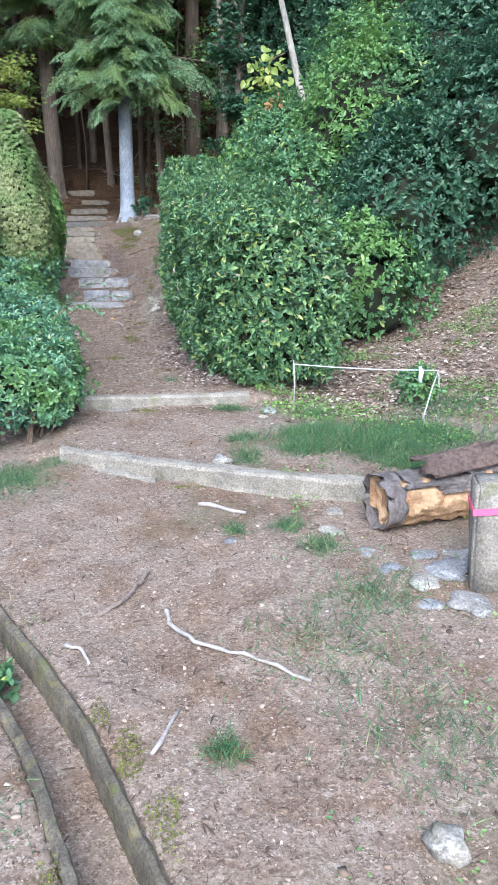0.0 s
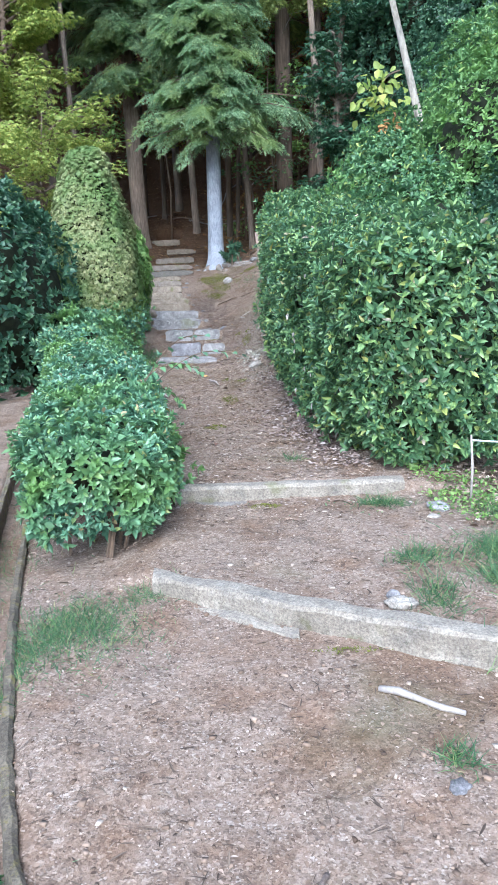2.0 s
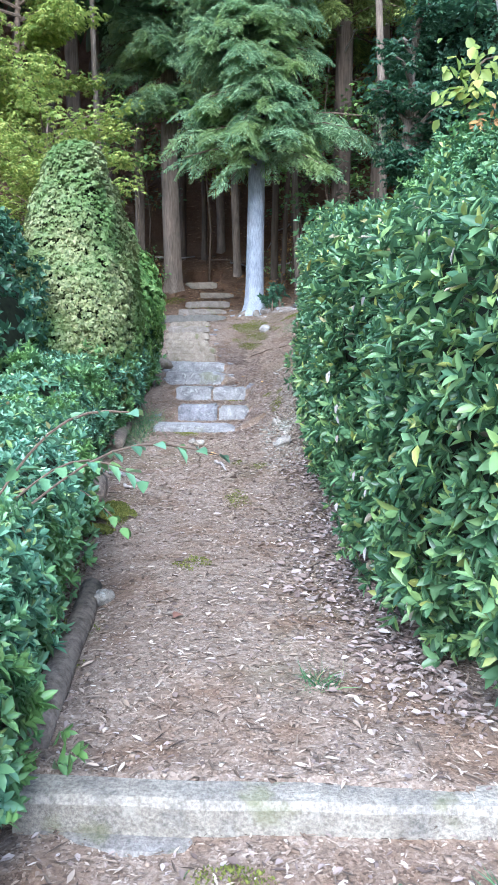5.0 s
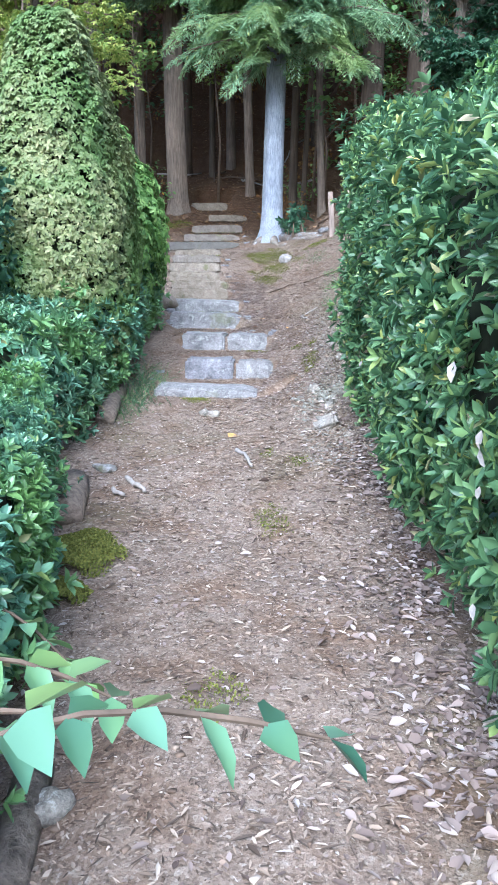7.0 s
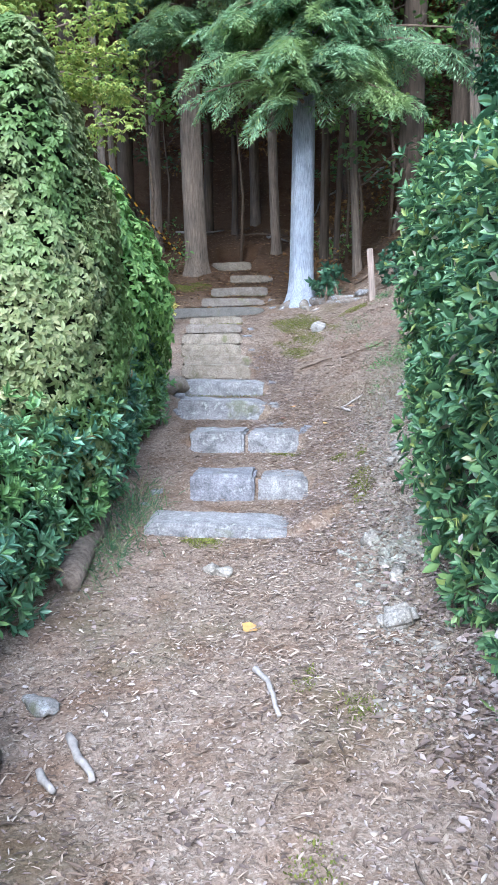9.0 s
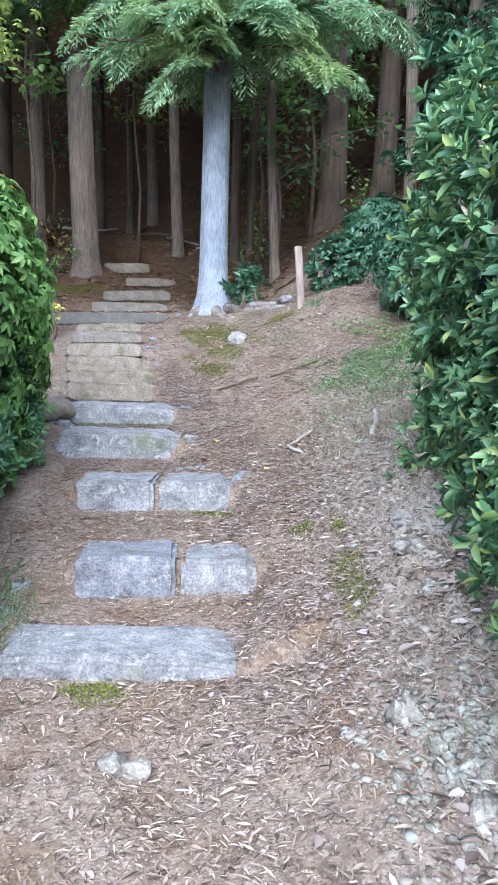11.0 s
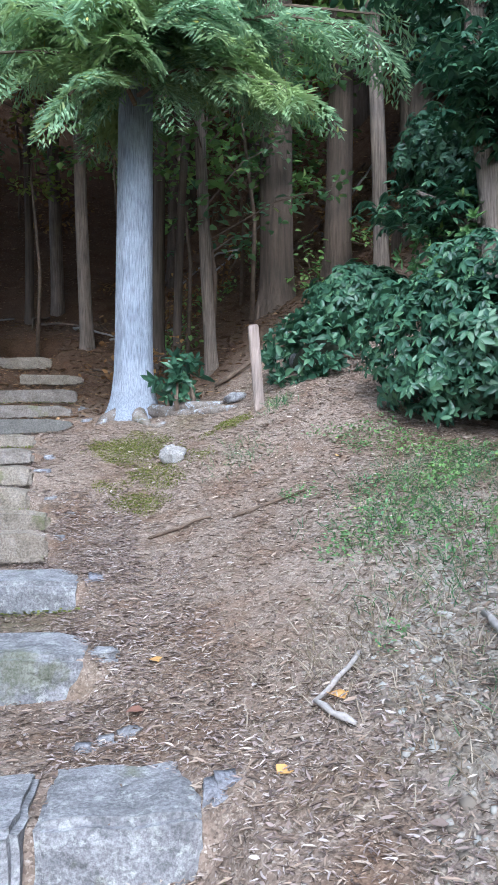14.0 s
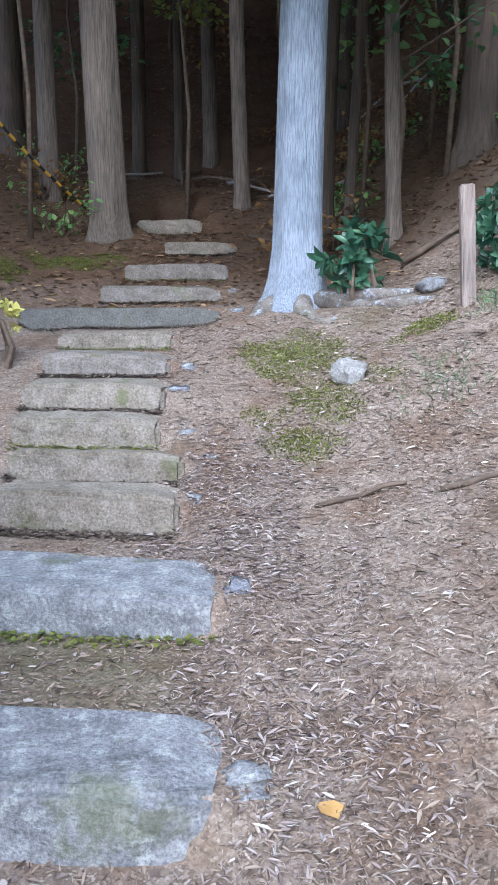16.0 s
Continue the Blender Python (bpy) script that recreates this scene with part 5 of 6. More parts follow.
for k, (x, y, a, b) in enumerate([(0.2, 13.45, 0.36, 0.4), (0.34, 12.85, 0.34, 0.26), (0.85, 13.35, 0.24, 0.16), (0.25, 12.55, 0.2, 0.12), (0.92, 8.59, 0.06, 0.16), (0.92, 8.16, 0.07, 0.26), (0.80, 8.74, 0.07, 0.08), (0.03, 7.84, 0.15, 0.07),
                                  (0.7, 6.3, 0.07, 0.14), (0.88, 6.15, 0.09, 0.1), (0.35, 3.1, 0.12, 0.2), (0.45, 2.75, 0.1, 0.14), (0.75, 3.9, 0.12, 0.16), (0.8, 5.4, 0.1, 0.2), (0.35, 9.56, 0.14, 0.04), (-0.05, 8.9, 0.08, 0.04), (1.15, 1.8, 0.1, 0.04), (1.5, 0.17, 0.14, 0.03),
                                  (1.43, -2.5, 0.06, 0.2), (1.3, -2.2, 0.05, 0.14), (1.18, -1.98, 0.05, 0.1), (1.12, -2.75, 0.06, 0.25), (0.62, -1.7, 0.04, 0.2), (0.1, -0.6, 0.05, 0.3), (-0.2, 0.3, 0.05, 0.5), (-1.9, 16.3, 0.5, 0.4), (-2.6, 15.8, 0.6, 0.4)]):
    moss(x, y, a, b, k * 1.9, 0.3 if y < 7 else 0.75)


def moss_mound(x, y, rx, ry, h, seed):
    """A thick cushion of moss: many tiny shoots over a low dome."""
    n = int(260000 * rx * ry) + 1500
    u, q = np.sqrt(rng.uniform(0, 1, n)), rng.uniform(0, 2 * math.pi, n)
    px, py = x + rx * u * np.cos(q), y + ry * u * np.sin(q)
    lump = wobble(np.stack([px, py, 0 * px], -1), 9.0, seed)
    keep = u + 0.4 * lump < rng.uniform(0.55, 1.0, n)
    px, py, u, q, lump = px[keep], py[keep], u[keep], q[keep], lump[keep]
    n = len(px)
    C = np.stack([px, py, G(px, py) + h * (1 - u ** 3) * (1 + 0.3 * lump)], -1)
    N = np.stack([np.cos(q) * u, np.sin(q) * u, np.ones(n)], -1)
    ob = foliage("moss_mound", C, N, 0.013, M_MOSS, None, 0.28, -0.6)
    return tagged(ob, "thick cushion of bright olive moss at the path's edge", "moss", "cushions of moss", "stuff")


moss_mound(-0.02, 4.93, 0.23, 0.26, 0.06, 1.0)
moss_mound(-0.02, 4.5, 0.18, 0.19, 0.05, 2.0)


def grass(label, spots, h, name="grass", mat=None):
    """Blades round each spot: x, y, spread x, spread y, count."""
    C, D, N, L = [], [], [], []
    for x, y, sx, sy, n in spots:
        n = int(n * 2.4)
        px, py = x + sx * rng.normal(size=n) * 0.6, y + sy * rng.normal(size=n) * 0.6
        C.append(np.stack([px, py, G(px, py) - 0.01], -1))
        D.append(np.stack([rng.normal(size=n) * 0.8, rng.normal(size=n) * 0.8, np.ones(n)], -1))
        N.append(np.stack([rng.normal(size=n), rng.normal(size=n), np.full(n, 0.2)], -1))
        L.append(h * rng.uniform(0.5, 1.3, n))
    C, D, N, L = map(np.concatenate, (C, D, N, L))
    v, f = blade_mesh(C, D, N, L, 0.001 + 0.012 * L, 0.75)
    return tagged(mesh_ob(name, v, f, mat or M_GRASS), label, "grass", kind="stuff")


grass("dark green grass in thick tufts beside the kerb", [(2.45, 0.95, 0.22, 0.16, 900), (2.3, 0.6, 0.15, 0.12, 400), (2.75, 0.7, 0.2, 0.15, 800), (3.1, 1.0, 0.3, 0.25, 1100), (2.95, 0.4, 0.25, 0.15, 600), (2.5, 1.55, 0.12, 0.12, 200), (3.6, 1.6, 0.35, 0.3, 600), (2.6, 0.85, 0.4, 0.3, 900), (3.2, 0.75, 0.4, 0.25, 900)], 0.085)
grass("grass at the foot of the low hedge", [(0.35, 0.5, 0.2, 0.2, 700), (0.12, 0.2, 0.15, 0.2, 400), (0.6, 0.75, 0.1, 0.1, 160), (0.3, 0.35, 0.3, 0.25, 900)], 0.048)
grass("short tufts of grass on bare soil", [(1.62, -2.2, 0.05, 0.05, 90), (1.9, 0.45, 0.1, 0.15, 160), (2.05, 0.1, 0.06, 0.06, 80), (1.75, -0.5, 0.05, 0.05, 60), (2.05, -0.45, 0.07, 0.07, 110), (2.2, -0.7, 0.1, 0.1, 130),
                                           (1.9, 0.9, 0.12, 0.1, 140), (1.85, 1.75, 0.12, 0.05, 150), (2.1, -1.6, 0.3, 0.3, 260), (2.4, -2.2, 0.3, 0.3, 260), (1.35, 2.6, 0.04, 0.04, 30), (2.35, -1.2, 0.2, 0.2, 200)], 0.075)
grass("grass along the foot of the hedge by the steps", [(-0.5, 8.3, 0.16, 0.35, 230), (-0.45, 7.6, 0.14, 0.3, 150)], 0.1)
grass("short green weeds over the bank", [(1.45, 8.6, 0.12, 0.4, 160), (1.3, 9.6, 0.2, 0.3, 120), (1.6, 9.3, 0.2, 0.3, 160), (1.45, 11.0, 0.3, 0.5, 700), (1.9, 11.6, 0.4, 0.4, 700), (1.35, 10.3, 0.25, 0.25, 200), (2.1, 10.6, 0.4, 0.5, 400), (0.9, 12.7, 0.2, 0.2, 120), (1.25, 13.3, 0.1, 0.1, 120)], 0.06)
grass("weeds growing in and along the drain", [(0.6, -1.4, 0.2, 0.3, 90), (0.2, 0.2, 0.08, 0.5, 160), (-0.3, 0.0, 0.3, 0.6, 900), (-0.6, 1.5, 0.4, 0.8, 900), (0.3, -1.6, 0.3, 0.4, 500), (-0.1, -1.0, 0.35, 0.5, 800), (-0.9, 0.4, 0.5, 0.8, 900), (0.9, -2.4, 0.15, 0.2, 60)], 0.06)
# small-leaved weeds over the top of the bank
n = 11000
px, py = rng.uniform(1.0, 2.6, n), rng.uniform(9.9, 12.6, n)
keep = wobble(np.stack([px, py, 0 * px], -1), 2.4, 3.0) + 0.9 * np.exp(-((px - 1.7) ** 2 / 0.2 + (py - 11.3) ** 2 / 0.5)) > 0.35
px, py = px[keep], py[keep]
tagged(foliage("weeds", np.stack([px, py, G(px, py) + rng.uniform(0.005, 0.06, len(px))], -1), np.tile([0, 0, 1.0], (len(px), 1)), 0.021, M_SHRUB, None, 0.26, 0.0), "low bluish green weeds over the top of the bank", "weeds", kind="stuff")
# broad weed leaves left of the drain
n = 2600
px, py = rng.uniform(-1.6, 0.35, n), rng.uniform(-1.6, 3.0, n)
keep = (wobble(np.stack([px, py, 0 * px], -1), 2.6, 6.0) > -0.1) & (gutter_distance(px, py) > 0.2) & (px < 0.2 - 0.25 * py)
px, py = px[keep], py[keep]
tagged(foliage("weeds", np.stack([px, py, G(px, py) + 0.025], -1), np.tile([0, 0, 1.0], (len(px), 1)), 0.045, M_SHRUB, None, 0.36, 0.0), "low green weeds growing along the drain", "weeds", kind="stuff")
# broad weed leaves on the slope to the east
n = 26000
px, py = rng.uniform(2.1, 5.0, n), rng.uniform(-0.3, 4.0, n)
keep = wobble(np.stack([px, py, 0 * px], -1), 1.6, 2.0) + 0.4 * wobble(np.stack([px, py, 0 * px], -1), 7.0, 2.0) > rng.uniform(-0.05, 0.5, n)
px, py = px[keep], py[keep]
tagged(foliage("weeds", np.stack([px, py, G(px, py) + rng.uniform(0.005, 0.04, len(px))], -1), np.tile([0, 0, 1.0], (len(px), 1)), 0.024, M_BUSH_DARK, None, 0.36, 0.0), "low bright green weeds covering the slope", "weeds", kind="stuff")


def rubble(name, label, px, py, size, mat, sub, sink=0.3):
    """Loose rounded bits of stone lying on the ground, each turned and squashed its own way."""
    bm = bmesh.new()
    if sub:
        bmesh.ops.create_icosphere(bm, subdivisions=sub, radius=1)
    else:
        bmesh.ops.create_cube(bm, size=1.2)
    base = np.array([v.co[:] for v in bm.verts])
    tri = np.array([[v.index for v in f.verts] for f in bm.faces])
    bm.free()
    n = len(px)
    q = rng.uniform(0, 6.28, n)
    s = size * np.minimum(rng.lognormal(0, 0.45, n), 2.2)
    P = base[None] * (1 + 0.35 * rng.normal(size=(n, len(base), 1)).clip(-1, 1)) * (s[:, None] * np.array([1.0, 0.75, 0.5]) * rng.uniform(0.7, 1.3, (n, 3)))[:, None, :]
    c, d = np.cos(q)[:, None], np.sin(q)[:, None]
    P = np.stack([P[..., 0] * c - P[..., 1] * d + px[:, None], P[..., 0] * d + P[..., 1] * c + py[:, None], P[..., 2] + (G(px, py) + s * 0.5 * (0.5 - sink))[:, None]], -1)
    f = (tri[None] + (np.arange(n) * len(base))[:, None, None]).reshape(-1, tri.shape[1])
    return tagged(mesh_ob(name, P.reshape(-1, 3), f, mat), label, "rubble", kind="stuff")


n = 9000
px, py = rng.uniform(-0.4, 3.2, n), rng.uniform(-4.5, 7.5, n)
keep = gutter_distance(px, py) > 0.16
rubble("pebbles", "small brown pebbles and crumbs of earth in the soil", px[keep], py[keep], 0.0075, M_CRUMB, 0)
n = 11000
px, py = 1.25 + 0.33 * rng.normal(size=n), rng.uniform(6.0, 10.2, n)
keep = (px > 0.72 + 0.12 * np.abs(py - 8.0)) & (px < 2.0) & (wobble(np.stack([px, py, 0 * px], -1), 3.0, 4.0) > -0.35)
rubble("rubble", "pale lichened rubble showing on the face of the bank", px[keep], py[keep], 0.0105, M_PEBBLE, 1, 0.75)
n = 420
rubble("rubble", "knot of lichened stones at the foot of the bank", 1.08 + 0.1 * rng.normal(size=n), 7.2 + 0.14 * rng.normal(size=n), 0.014, M_LICHEN, 1, 0.4)
grass("dry grass and roots hanging over the bank", [(1.2, 7.6, 0.25, 0.7, 420), (1.35, 8.7, 0.25, 0.6, 620), (1.3, 9.6, 0.35, 0.4, 620), (1.0, 10.2, 0.3, 0.4, 420), (1.7, 9.2, 0.3, 0.5, 520), (1.6, 10.4, 0.4, 0.4, 420), (1.2, 6.6, 0.2, 0.4, 160)], 0.07, "dry_grass", M_DRY)
n = 2600
px, py = np.r_[rng.uniform(1.9, 3.2, n), rng.uniform(1.0, 2.0, 300)], np.r_[rng.uniform(-3.2, 0.4, n), rng.uniform(1.5, 1.8, 300)]
keep = wobble(np.stack([px, py, 0 * px], -1), 5.0, 9.0) + 0.5 * (px - 2.3) > rng.uniform(0.0, 0.7, len(px))
px, py = px[keep], py[keep]
tagged(foliage("weeds", np.stack([px, py, G(px, py) + rng.uniform(0.004, 0.03, len(px))], -1), np.tile([0, 0, 1.0], (len(px), 1)), 0.017, M_SHRUB, None, 0.3, 0.0), "sparse small weeds scattered over the soil", "weeds", kind="stuff")
for x, y, r in ((0.76, -1.62, 0.07), (0.5, -1.18, 0.06), (0.36, -0.9, 0.07), (0.62, -1.4, 0.05)):
    round_bush("weed_tuft", "broad-leaved green weed growing in the drain", "plant", (x, y, float(G(x, y)) + 0.045), (r, r, 0.05), int(300 * r) + 4, 0.055, M_SHRUB, 0.3, x * 9, 0.3, 0.7, 0.1, stem=False, core=None, group="weeds of the drain")


def litter(name, label, n, lo, hi, mat, size, asp, lift=0.006, clump=0.0, tilt=0.25, foot=None):
    px, py = rng.uniform(lo[0], hi[0], n), rng.uniform(lo[1], hi[1], n)
    if foot:
        px = np.interp(py, *foot) - rng.exponential(0.14, n) + 0.15
    keep = gutter_distance(px, py) > 0.05
    for x0, x1, y, z, h, _ in STEPS:
        keep &= ~((px > x0) & (px < x1) & (py > y - 0.01) & (py < y + (0.22 if rng is not None else 0)) & (rng.uniform(0, 1, n) > 0.12))
    if clump:
        keep &= wobble(np.stack([px, py, 0 * px], -1), clump, 1.0) > rng.uniform(-0.7, 0.5, n)
    px, py = px[keep], py[keep]
    m = len(px)
    C = np.stack([px, py, G(px, py) + rng.uniform(0.001, lift, m)], -1)
    q = rng.uniform(0, 2 * math.pi, m)
    D = np.stack([np.cos(q), np.sin(q), rng.normal(size=m) * 0.15], -1)
    N = np.stack([rng.normal(size=m) * tilt, rng.normal(size=m) * tilt, np.ones(m)], -1)
    L = size * np.minimum(rng.lognormal(0, 0.38, m), 2.0)
    v, f = leaf_mesh(C, D, N, L, L * asp * rng.uniform(0.6, 1.5, m), 0.12 + tilt * 0.4, 0.06 + tilt * 0.1)
    return tagged(mesh_ob(name, v, f, mat), label, "leaf litter", kind="stuff")


litter("leaf_litter", "fine dry chips and crumbled leaves over the soil", 120000, (-1.6, -5.5), (3.6, 15.0), M_CRUMB, 0.012, 0.22)
litter("leaf_litter", "dry curled leaves lying in drifts", 26000, (-0.6, 1.8), (2.6, 14.0), M_LITTER_MAUVE, 0.021, 0.2, 0.008, 1.3, 0.25)
litter("leaf_litter", "pale needles and bark strips on the slope", 70000, (0.1, 5.0), (2.8, 14.5), M_LITTER, 0.026, 0.08, 0.016, 1.7, 0.4)
litter("leaf_litter", "larger pale dry leaves under the hedge", 9500, (0.85, 2.4), (2.0, 8.0), M_LITTER_MAUVE, 0.03, 0.22, 0.02, 2.0, 0.5, ([2.25, 3.2, 4.4, 5.6, 6.8, 8.0], [1.75, 1.53, 1.37, 1.28, 1.22, 1.18]))
litter("leaf_litter", "pale dry leaves on the slope under the shrubs", 30000, (2.3, 1.3), (6.5, 6.5), M_LITTER, 0.03, 0.25, 0.02, 0.0, 0.5)
litter("leaf_litter", "dark fallen needles and leaves on the forest floor", 30000, (-4.0, 14.5), (5.0, 26.0), M_LITTER_DARK, 0.05, 0.16, 0.02)


litter("leaf_litter", "dark broken twigs over the soil", 20000, (-0.8, -5.0), (3.2, 14.5), M_PINE_TWIG, 0.036, 0.05, 0.012, 0.0, 0.3)
litter("leaf_litter", "pale splinters and bark strips over the soil", 14000, (-0.6, 1.5), (2.6, 8.0), M_LITTER, 0.026, 0.1, 0.012, 0.0, 0.3)
litter("leaf_litter", "pale needles strewn beside the steps", 40000, (-0.6, 7.6), (2.4, 14.2), M_CRUMB, 0.024, 0.08, 0.014, 0.0, 0.35)


for x0, x1, y, z, h, _ in TREADS:
    if y < 12.5:
        litter("leaf_litter", "needles and crumbs gathered beside a stone step", 2600, (x1 - 0.1, y - 0.6), (x1 + 0.5, y + 0.4), M_LITTER_MAUVE, 0.022, 0.09, 0.02, 0.0, 0.5)

# dark crumbs and moss that draw the shadow line under the upper steps
for k, (x0, x1, y, z, h, _) in enumerate(STEPS):
    if 11 < y < 17.5:
        n = 900 if k % 3 else 220
        px, py = rng.uniform(x0, x1, n), y - 0.075 * rng.power(0.6, n)
        C = np.stack([px, py, G(px, py) + rng.uniform(0.002, 0.02, n)], -1)
        v, f = leaf_mesh(C, unit(rng.normal(size=(n, 3)) * np.array([1, 1, 0.2])), np.tile([0, 0, 1.0], (n, 1)), 0.022, 0.008, 0.1, 0.1)
        tagged(mesh_ob("leaf_litter", v, f, M_PINE_TWIG if k % 3 else M_MOSS), "dark crumbs strewn as a shadow line at the foot of a step", "leaf litter", kind="stuff")


def fallen_leaf(label, x, y, size, mat):
    r = np.random.default_rng(int(abs(x * 100 + y * 10)))
    v, f = leaf_mesh(np.array([[x, y, float(G(x, y)) + 0.012]]), np.array([[r.normal(), r.normal(), 0.05]]), np.array([[0.1, -0.1, 1.0]]), size, size * 0.42, 0.3, 0.1)
    return tagged(mesh_ob("fallen_leaf", v, f, mat), label, "leaf")


for x, y, s, mat, lab in [  # x, y, size
                          (0.86, 9.88, 0.08, M_ORANGE, "orange-yellow fallen leaf on the slope"), (0.64, 9.7, 0.06, M_ORANGE, "orange fallen leaf on the slope"), (0.42, 6.73, 0.1, M_ORANGE, "tan fallen leaf on the litter"), (0.8, 3.15, 0.055, M_RED, "dark red fallen leaf on the path"),
                          (1.05, 9.1, 0.07, M_RED, "red-brown fallen leaf on the bank"), (0.3, 10.3, 0.06, M_RED, "red-brown fallen leaf on the litter"), (0.35, 10.6, 0.07, M_ORANGE, "pale orange fallen leaf on the litter"), (1.4, 12.2, 0.06, M_ORANGE, "orange fallen leaf on the bank"), (2.71, 1.8, 0.06, M_RED, "red fallen leaf in the grass")]:
    fallen_leaf(lab, x, y, s, mat)


def sprig(root, tip, pairs, size, seed):
    """A thin shoot with paired pointed leaves, arching out of the low hedge."""
    R = np.random.default_rng(seed)
    e = thing("sprig", "thin shoot with paired green leaves reaching over the path", "plant", root, "shoots over the path")
    a, b = np.zeros(3), np.array(tip) - np.array(root)
    pts = [a + (b - a) * t + np.array([0, 0, 0.10 * math.sin(math.pi * t)]) for t in np.linspace(0, 1, 8)]
    part("stem", tube(bmesh.new(), pts, [0.004] * 7 + [0.002], 5), M_TWIG, e)
    C, D, N = [], [], []
    along = unit(b)
    side = unit(np.cross(along, [0, 0, 1.0]))
    for k in range(pairs):
        t = 0.2 + 0.8 * k / (pairs - 1)
        p = a + (b - a) * t + np.array([0, 0, 0.10 * math.sin(math.pi * t)])
        for sg in (-1, 1):
            C.append(p)
            D.append(along * 0.6 + side * sg + np.array([0, 0, -0.25]) + R.normal(size=3) * 0.25)
            N.append(np.array([0, 0, 1.0]) + R.normal(size=3) * 0.3)
    v, f = leaf_mesh(np.array(C), np.array(D), np.array(N), size * R.uniform(0.8, 1.2, len(C)), size * 0.27, 0.2, 0.25)
    mesh_ob("leaves", v, f, M_HEDGE_L, e)


sprig((0.45, 2.5, 0.78), (1.03, 2.58, 0.93), 8, 0.065, 1)
sprig((0.1, 3.45, 0.62), (0.5, 3.4, 0.5), 8, 0.075, 2)
sprig((0.4, 2.3, 0.8), (0.80, 2.36, 1.08), 5, 0.07, 3)
sprig((0.3, 2.75, 0.75), (0.72, 2.85, 0.8), 7, 0.08, 4)

yl = foliage("yellowed_leaves", np.array([1.33, 4.95, 1.82]) + rng.normal(size=(6, 3)) * 0.025, np.tile([-0.8, -0.4, 0.6], (6, 1)), 0.075, M_YELLOW, None, 0.3, 0.2)
tagged(yl, "cluster of yellowed leaves on the hedge", "leaf")
n = 20
py = rng.uniform(2.4, 6.5, n)
px = np.interp(py, [2.25, 3.2, 4.4, 5.6, 6.8], [1.76, 1.54, 1.38, 1.30, 1.24])
tagged(foliage("dead_leaves", np.stack([px - 0.02, py, rng.uniform(0.5, 1.7, n)], -1), np.tile([-1.0, -0.2, 0.1], (n, 1)), 0.05, M_PALE_TWIG, None, 0.22, 0.9), "withered pale leaves caught on the hedge", "leaf", kind="stuff")

rl = foliage("withered_leaves", np.array([2.86, 8.0, 3.42]) + rng.normal(size=(46, 3)) * np.array([0.1, 0.1, 0.08]), np.tile([-0.3, -0.9, 0.4], (46, 1)), 0.08, M_BROWN_LEAF, None, 0.2, 0.8)
tagged(rl, "spray of withered reddish leaves on a slope shrub", "leaf")
yl = foliage("yellowed_leaves", np.array([2.8, 8.3, 3.95]) + rng.normal(size=(80, 3)) * np.array([0.15, 0.1, 0.15]), np.tile([-0.2, -0.9, 0.5], (80, 1)), 0.12, M_MAPLE, None, 0.34, 0.6)
tagged(yl, "large yellow-green leaves hanging over the slope", "leaf")

stick_up = part("twig", tube(bmesh.new(), [(3.15, 8.7, 4.3), (2.98, 8.5, 4.2), (2.8, 8.32, 4.0)], [0.014, 0.01, 0.005], 6), M_TWIG)
tagged(stick_up, "thin twig carrying yellow-green leaves over the slope", "twig")

# saplings and brush under the trees; orange-brown leaves stand in for low-sun glints
for k, (x, y, top, mat, z_lo, limbs) in enumerate([(0.95, 16.0, 3.6, M_SHRUB, 1.2, 10), (1.5, 18.0, 4.0, M_SHRUB, 1.2, 10), (-0.2, 20.5, 3.6, M_SHRUB, 1.0, 8), (-3.0, 20.0, 3.5, M_SHRUB, 1.0, 10), (3.0, 19.5, 5.0, M_BROWN_LEAF, 2.2, 10),
                                                  (4.2, 21.0, 5.0, M_BROWN_LEAF, 2.0, 10), (0.75, 17.3, 4.4, M_BUSH_DARK, 1.6, 14), (1.45, 16.5, 4.2, M_BUSH_DARK, 1.5, 14), (2.2, 18.6, 4.6, M_BUSH_DARK, 1.2, 14), (-1.3, 18.9, 4.6, M_MAPLE, 2.4, 12), (-0.1, 18.2, 4.4, M_BUSH_DARK, 2.4, 12), (-2.6, 17.0, 4.8, M_BUSH_DARK, 2.4, 14), (-0.9, 22.0, 4.5, M_BROWN_LEAF, 1.0, 10), (2.9, 22.0, 4.5, M_BROWN_LEAF, 0.8, 12), (1.6, 22.5, 4.5, M_BROWN_LEAF, 1.5, 10), (-2.4, 24.0, 4.0, M_BROWN_LEAF, 0.8, 10), (0.3, 23.5, 4.0, M_BROWN_LEAF, 0.6, 8)]):
    leafy_tree("sapling", "thin sapling with green leaves under the trees" if mat is not M_BROWN_LEAF else "thin sapling in the wood, its orange-brown leaves standing in for sun glints", x, y, 0.03, top, limbs, mat, 0.10, 20, 1, M_TWIG, 60 + k, z_lo)
for k in range(16):
    R = np.random.default_rng(200 + k)
    x, y = float(R.uniform(-3.5, 4.0)), float(R.uniform(17.5, 23))
    if -1.9 < x < -0.2 and y < 19.5:
        continue
    q = R.uniform(0, 6.28)
    stick("dead branch on the forest floor", [(x, y, 0.03), (x + 0.5 * math.cos(q), y + 0.5 * math.sin(q), 0.1), (x + 1.1 * math.cos(q + 0.3), y + 1.1 * math.sin(q + 0.3), 0.05)], 0.025, M_TWIG if k % 2 else M_PALE_TWIG)


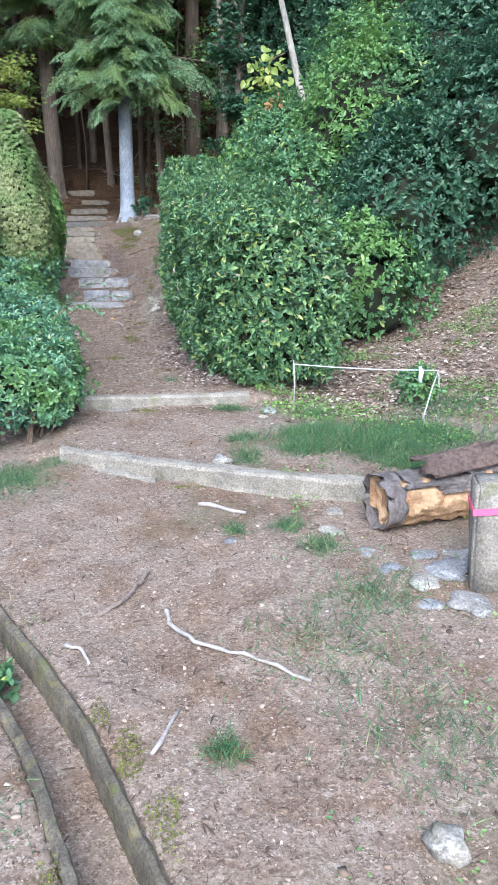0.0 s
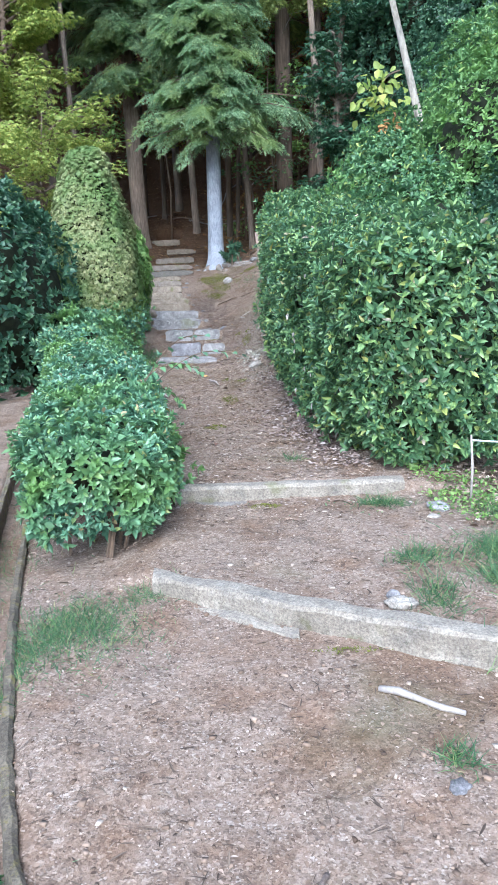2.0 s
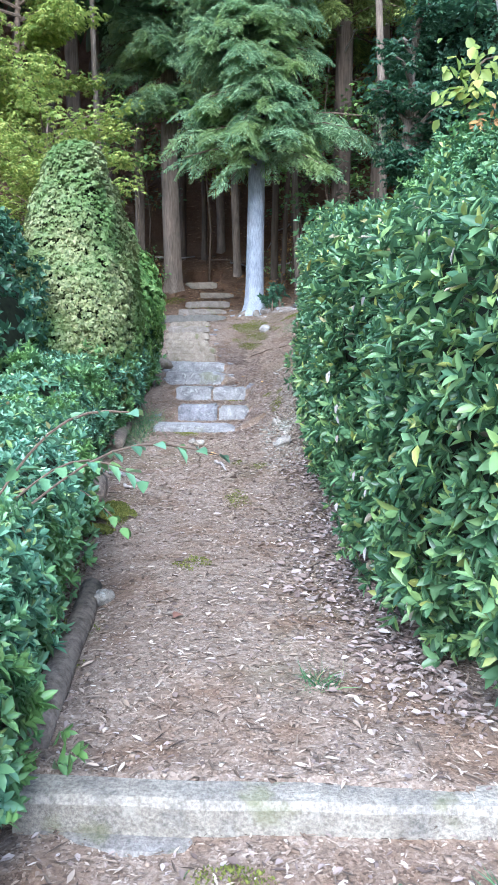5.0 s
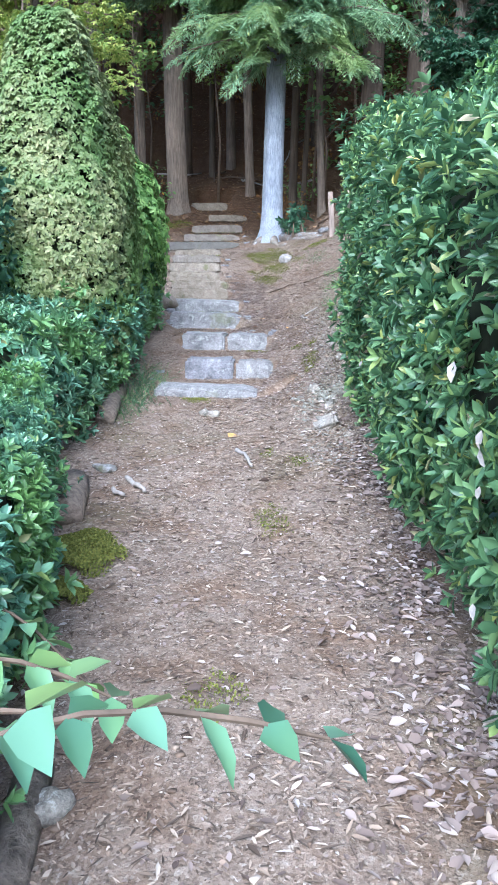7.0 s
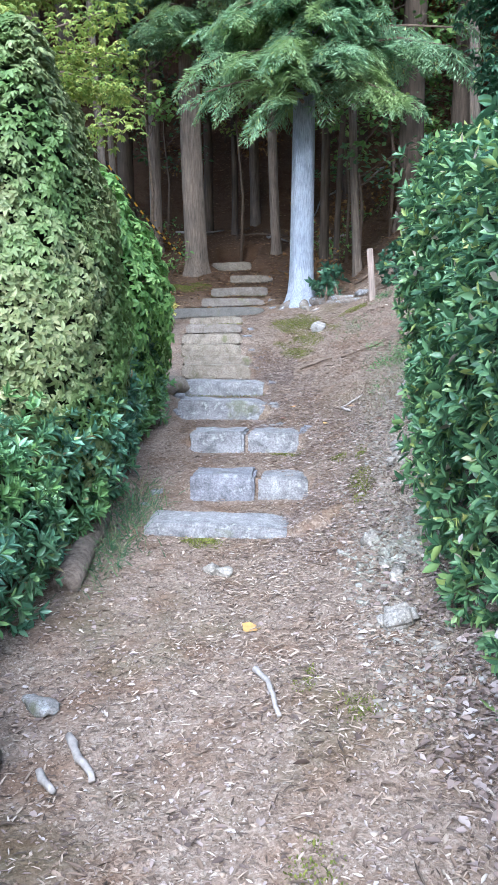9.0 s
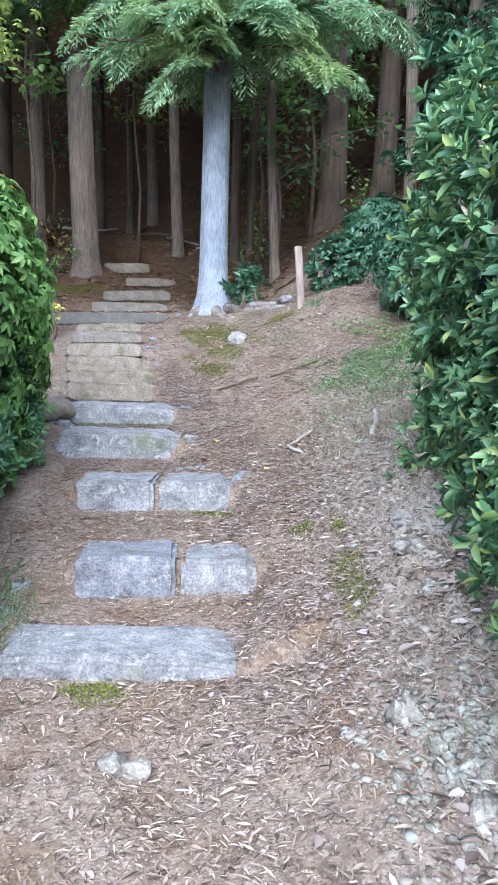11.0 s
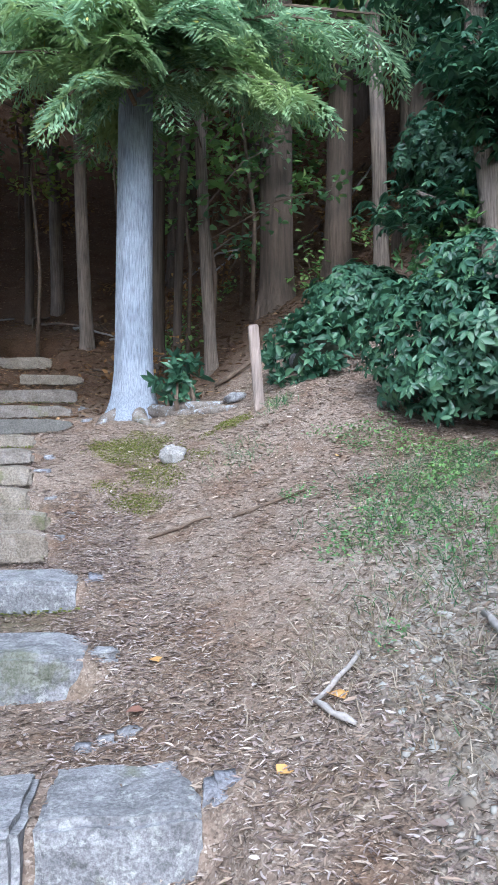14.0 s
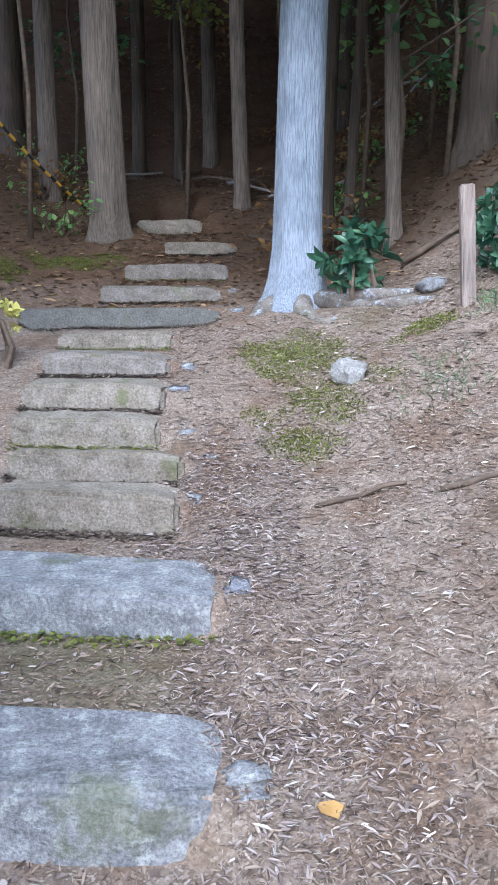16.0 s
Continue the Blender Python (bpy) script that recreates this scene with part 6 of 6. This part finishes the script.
def brush(x, y, seed):
    """A low tangle of thin dry stems with a few leaves, most coloured as warm sun glints."""
    R = np.random.default_rng(seed)
    g = float(G(x, y))
    e = thing("dry_brush", "tangle of thin stems on the forest floor, many leaves coloured as sun glints", "brush", (x, y, g), "dry brush in the wood")
    bm = bmesh.new()
    C = []
    for _ in range(9):
        q, ln = R.uniform(0, 6.28), R.uniform(0.35, 0.9)
        d = np.array([math.cos(q) * 0.7, math.sin(q) * 0.7, R.uniform(0.25, 1.0)])
        tube(bm, [(0.1 * d[0], 0.1 * d[1], -0.05), tuple(d * ln * 0.5), tuple(d * ln + np.array([0, 0, -0.1]))], [0.008, 0.006, 0.003], 4)
        C.append(d * ln * R.uniform(0.2, 1.0, (12, 1)) + R.normal(size=(12, 3)) * 0.04)
    tagged(part("stem_tangle", bm, M_TWIG, e), kind="stuff")
    C = np.concatenate(C)
    foliage("foliage", C, np.tile([0, -0.5, 0.8], (len(C), 1)), 0.075, (M_BROWN_LEAF, M_BROWN_LEAF, M_BUSH_DARK)[seed % 3], e, 0.3, 0.5)


R = np.random.default_rng(17)
for k in range(46):
    x, y = float(R.uniform(-4.5, 4.5)), float(R.uniform(16.0, 23.0))
    if not -2.1 < x + 0.1 * (y - 16) < 0.1:
        brush(x, y, 400 + k)


def striped_cord(p0, p1, n=28):
    e = thing("striped_cord", "black and yellow striped warning cord tied between trees", "cord", p0)
    a, b = Vector((0, 0, 0)), Vector(p1) - Vector(p0)
    for name, mat, odd in (("black_band", M_BLACK, 0), ("yellow_band", M_AMBER, 1)):
        for k in range(odd, n, 2):
            s0, s1 = k / n, (k + 1) / n
            sag = lambda t: Vector((0, 0, -0.12 * math.sin(math.pi * t)))
            part(name, tube(bmesh.new(), [a.lerp(b, s0) + sag(s0), a.lerp(b, s1) + sag(s1)], [0.014, 0.014], 6), mat, e)


striped_cord((-2.12, 17.35, 2.95), (-2.86, 15.2, 4.25))
bare_trunk("thin pale trunk leaning at the edge of the wood", -2.75, 15.1, 0.06, (-0.05, 0.05), M_BARK_GREY, 77)
round_bush("sapling", "small sapling with yellow leaves beside the steps", "plant", (-1.5, 13.35, 1.9), (0.14, 0.14, 0.1), 16, 0.075, M_YELLOW, 0.3, 6.0, 0.3, 0.8, 0.2, core=None)
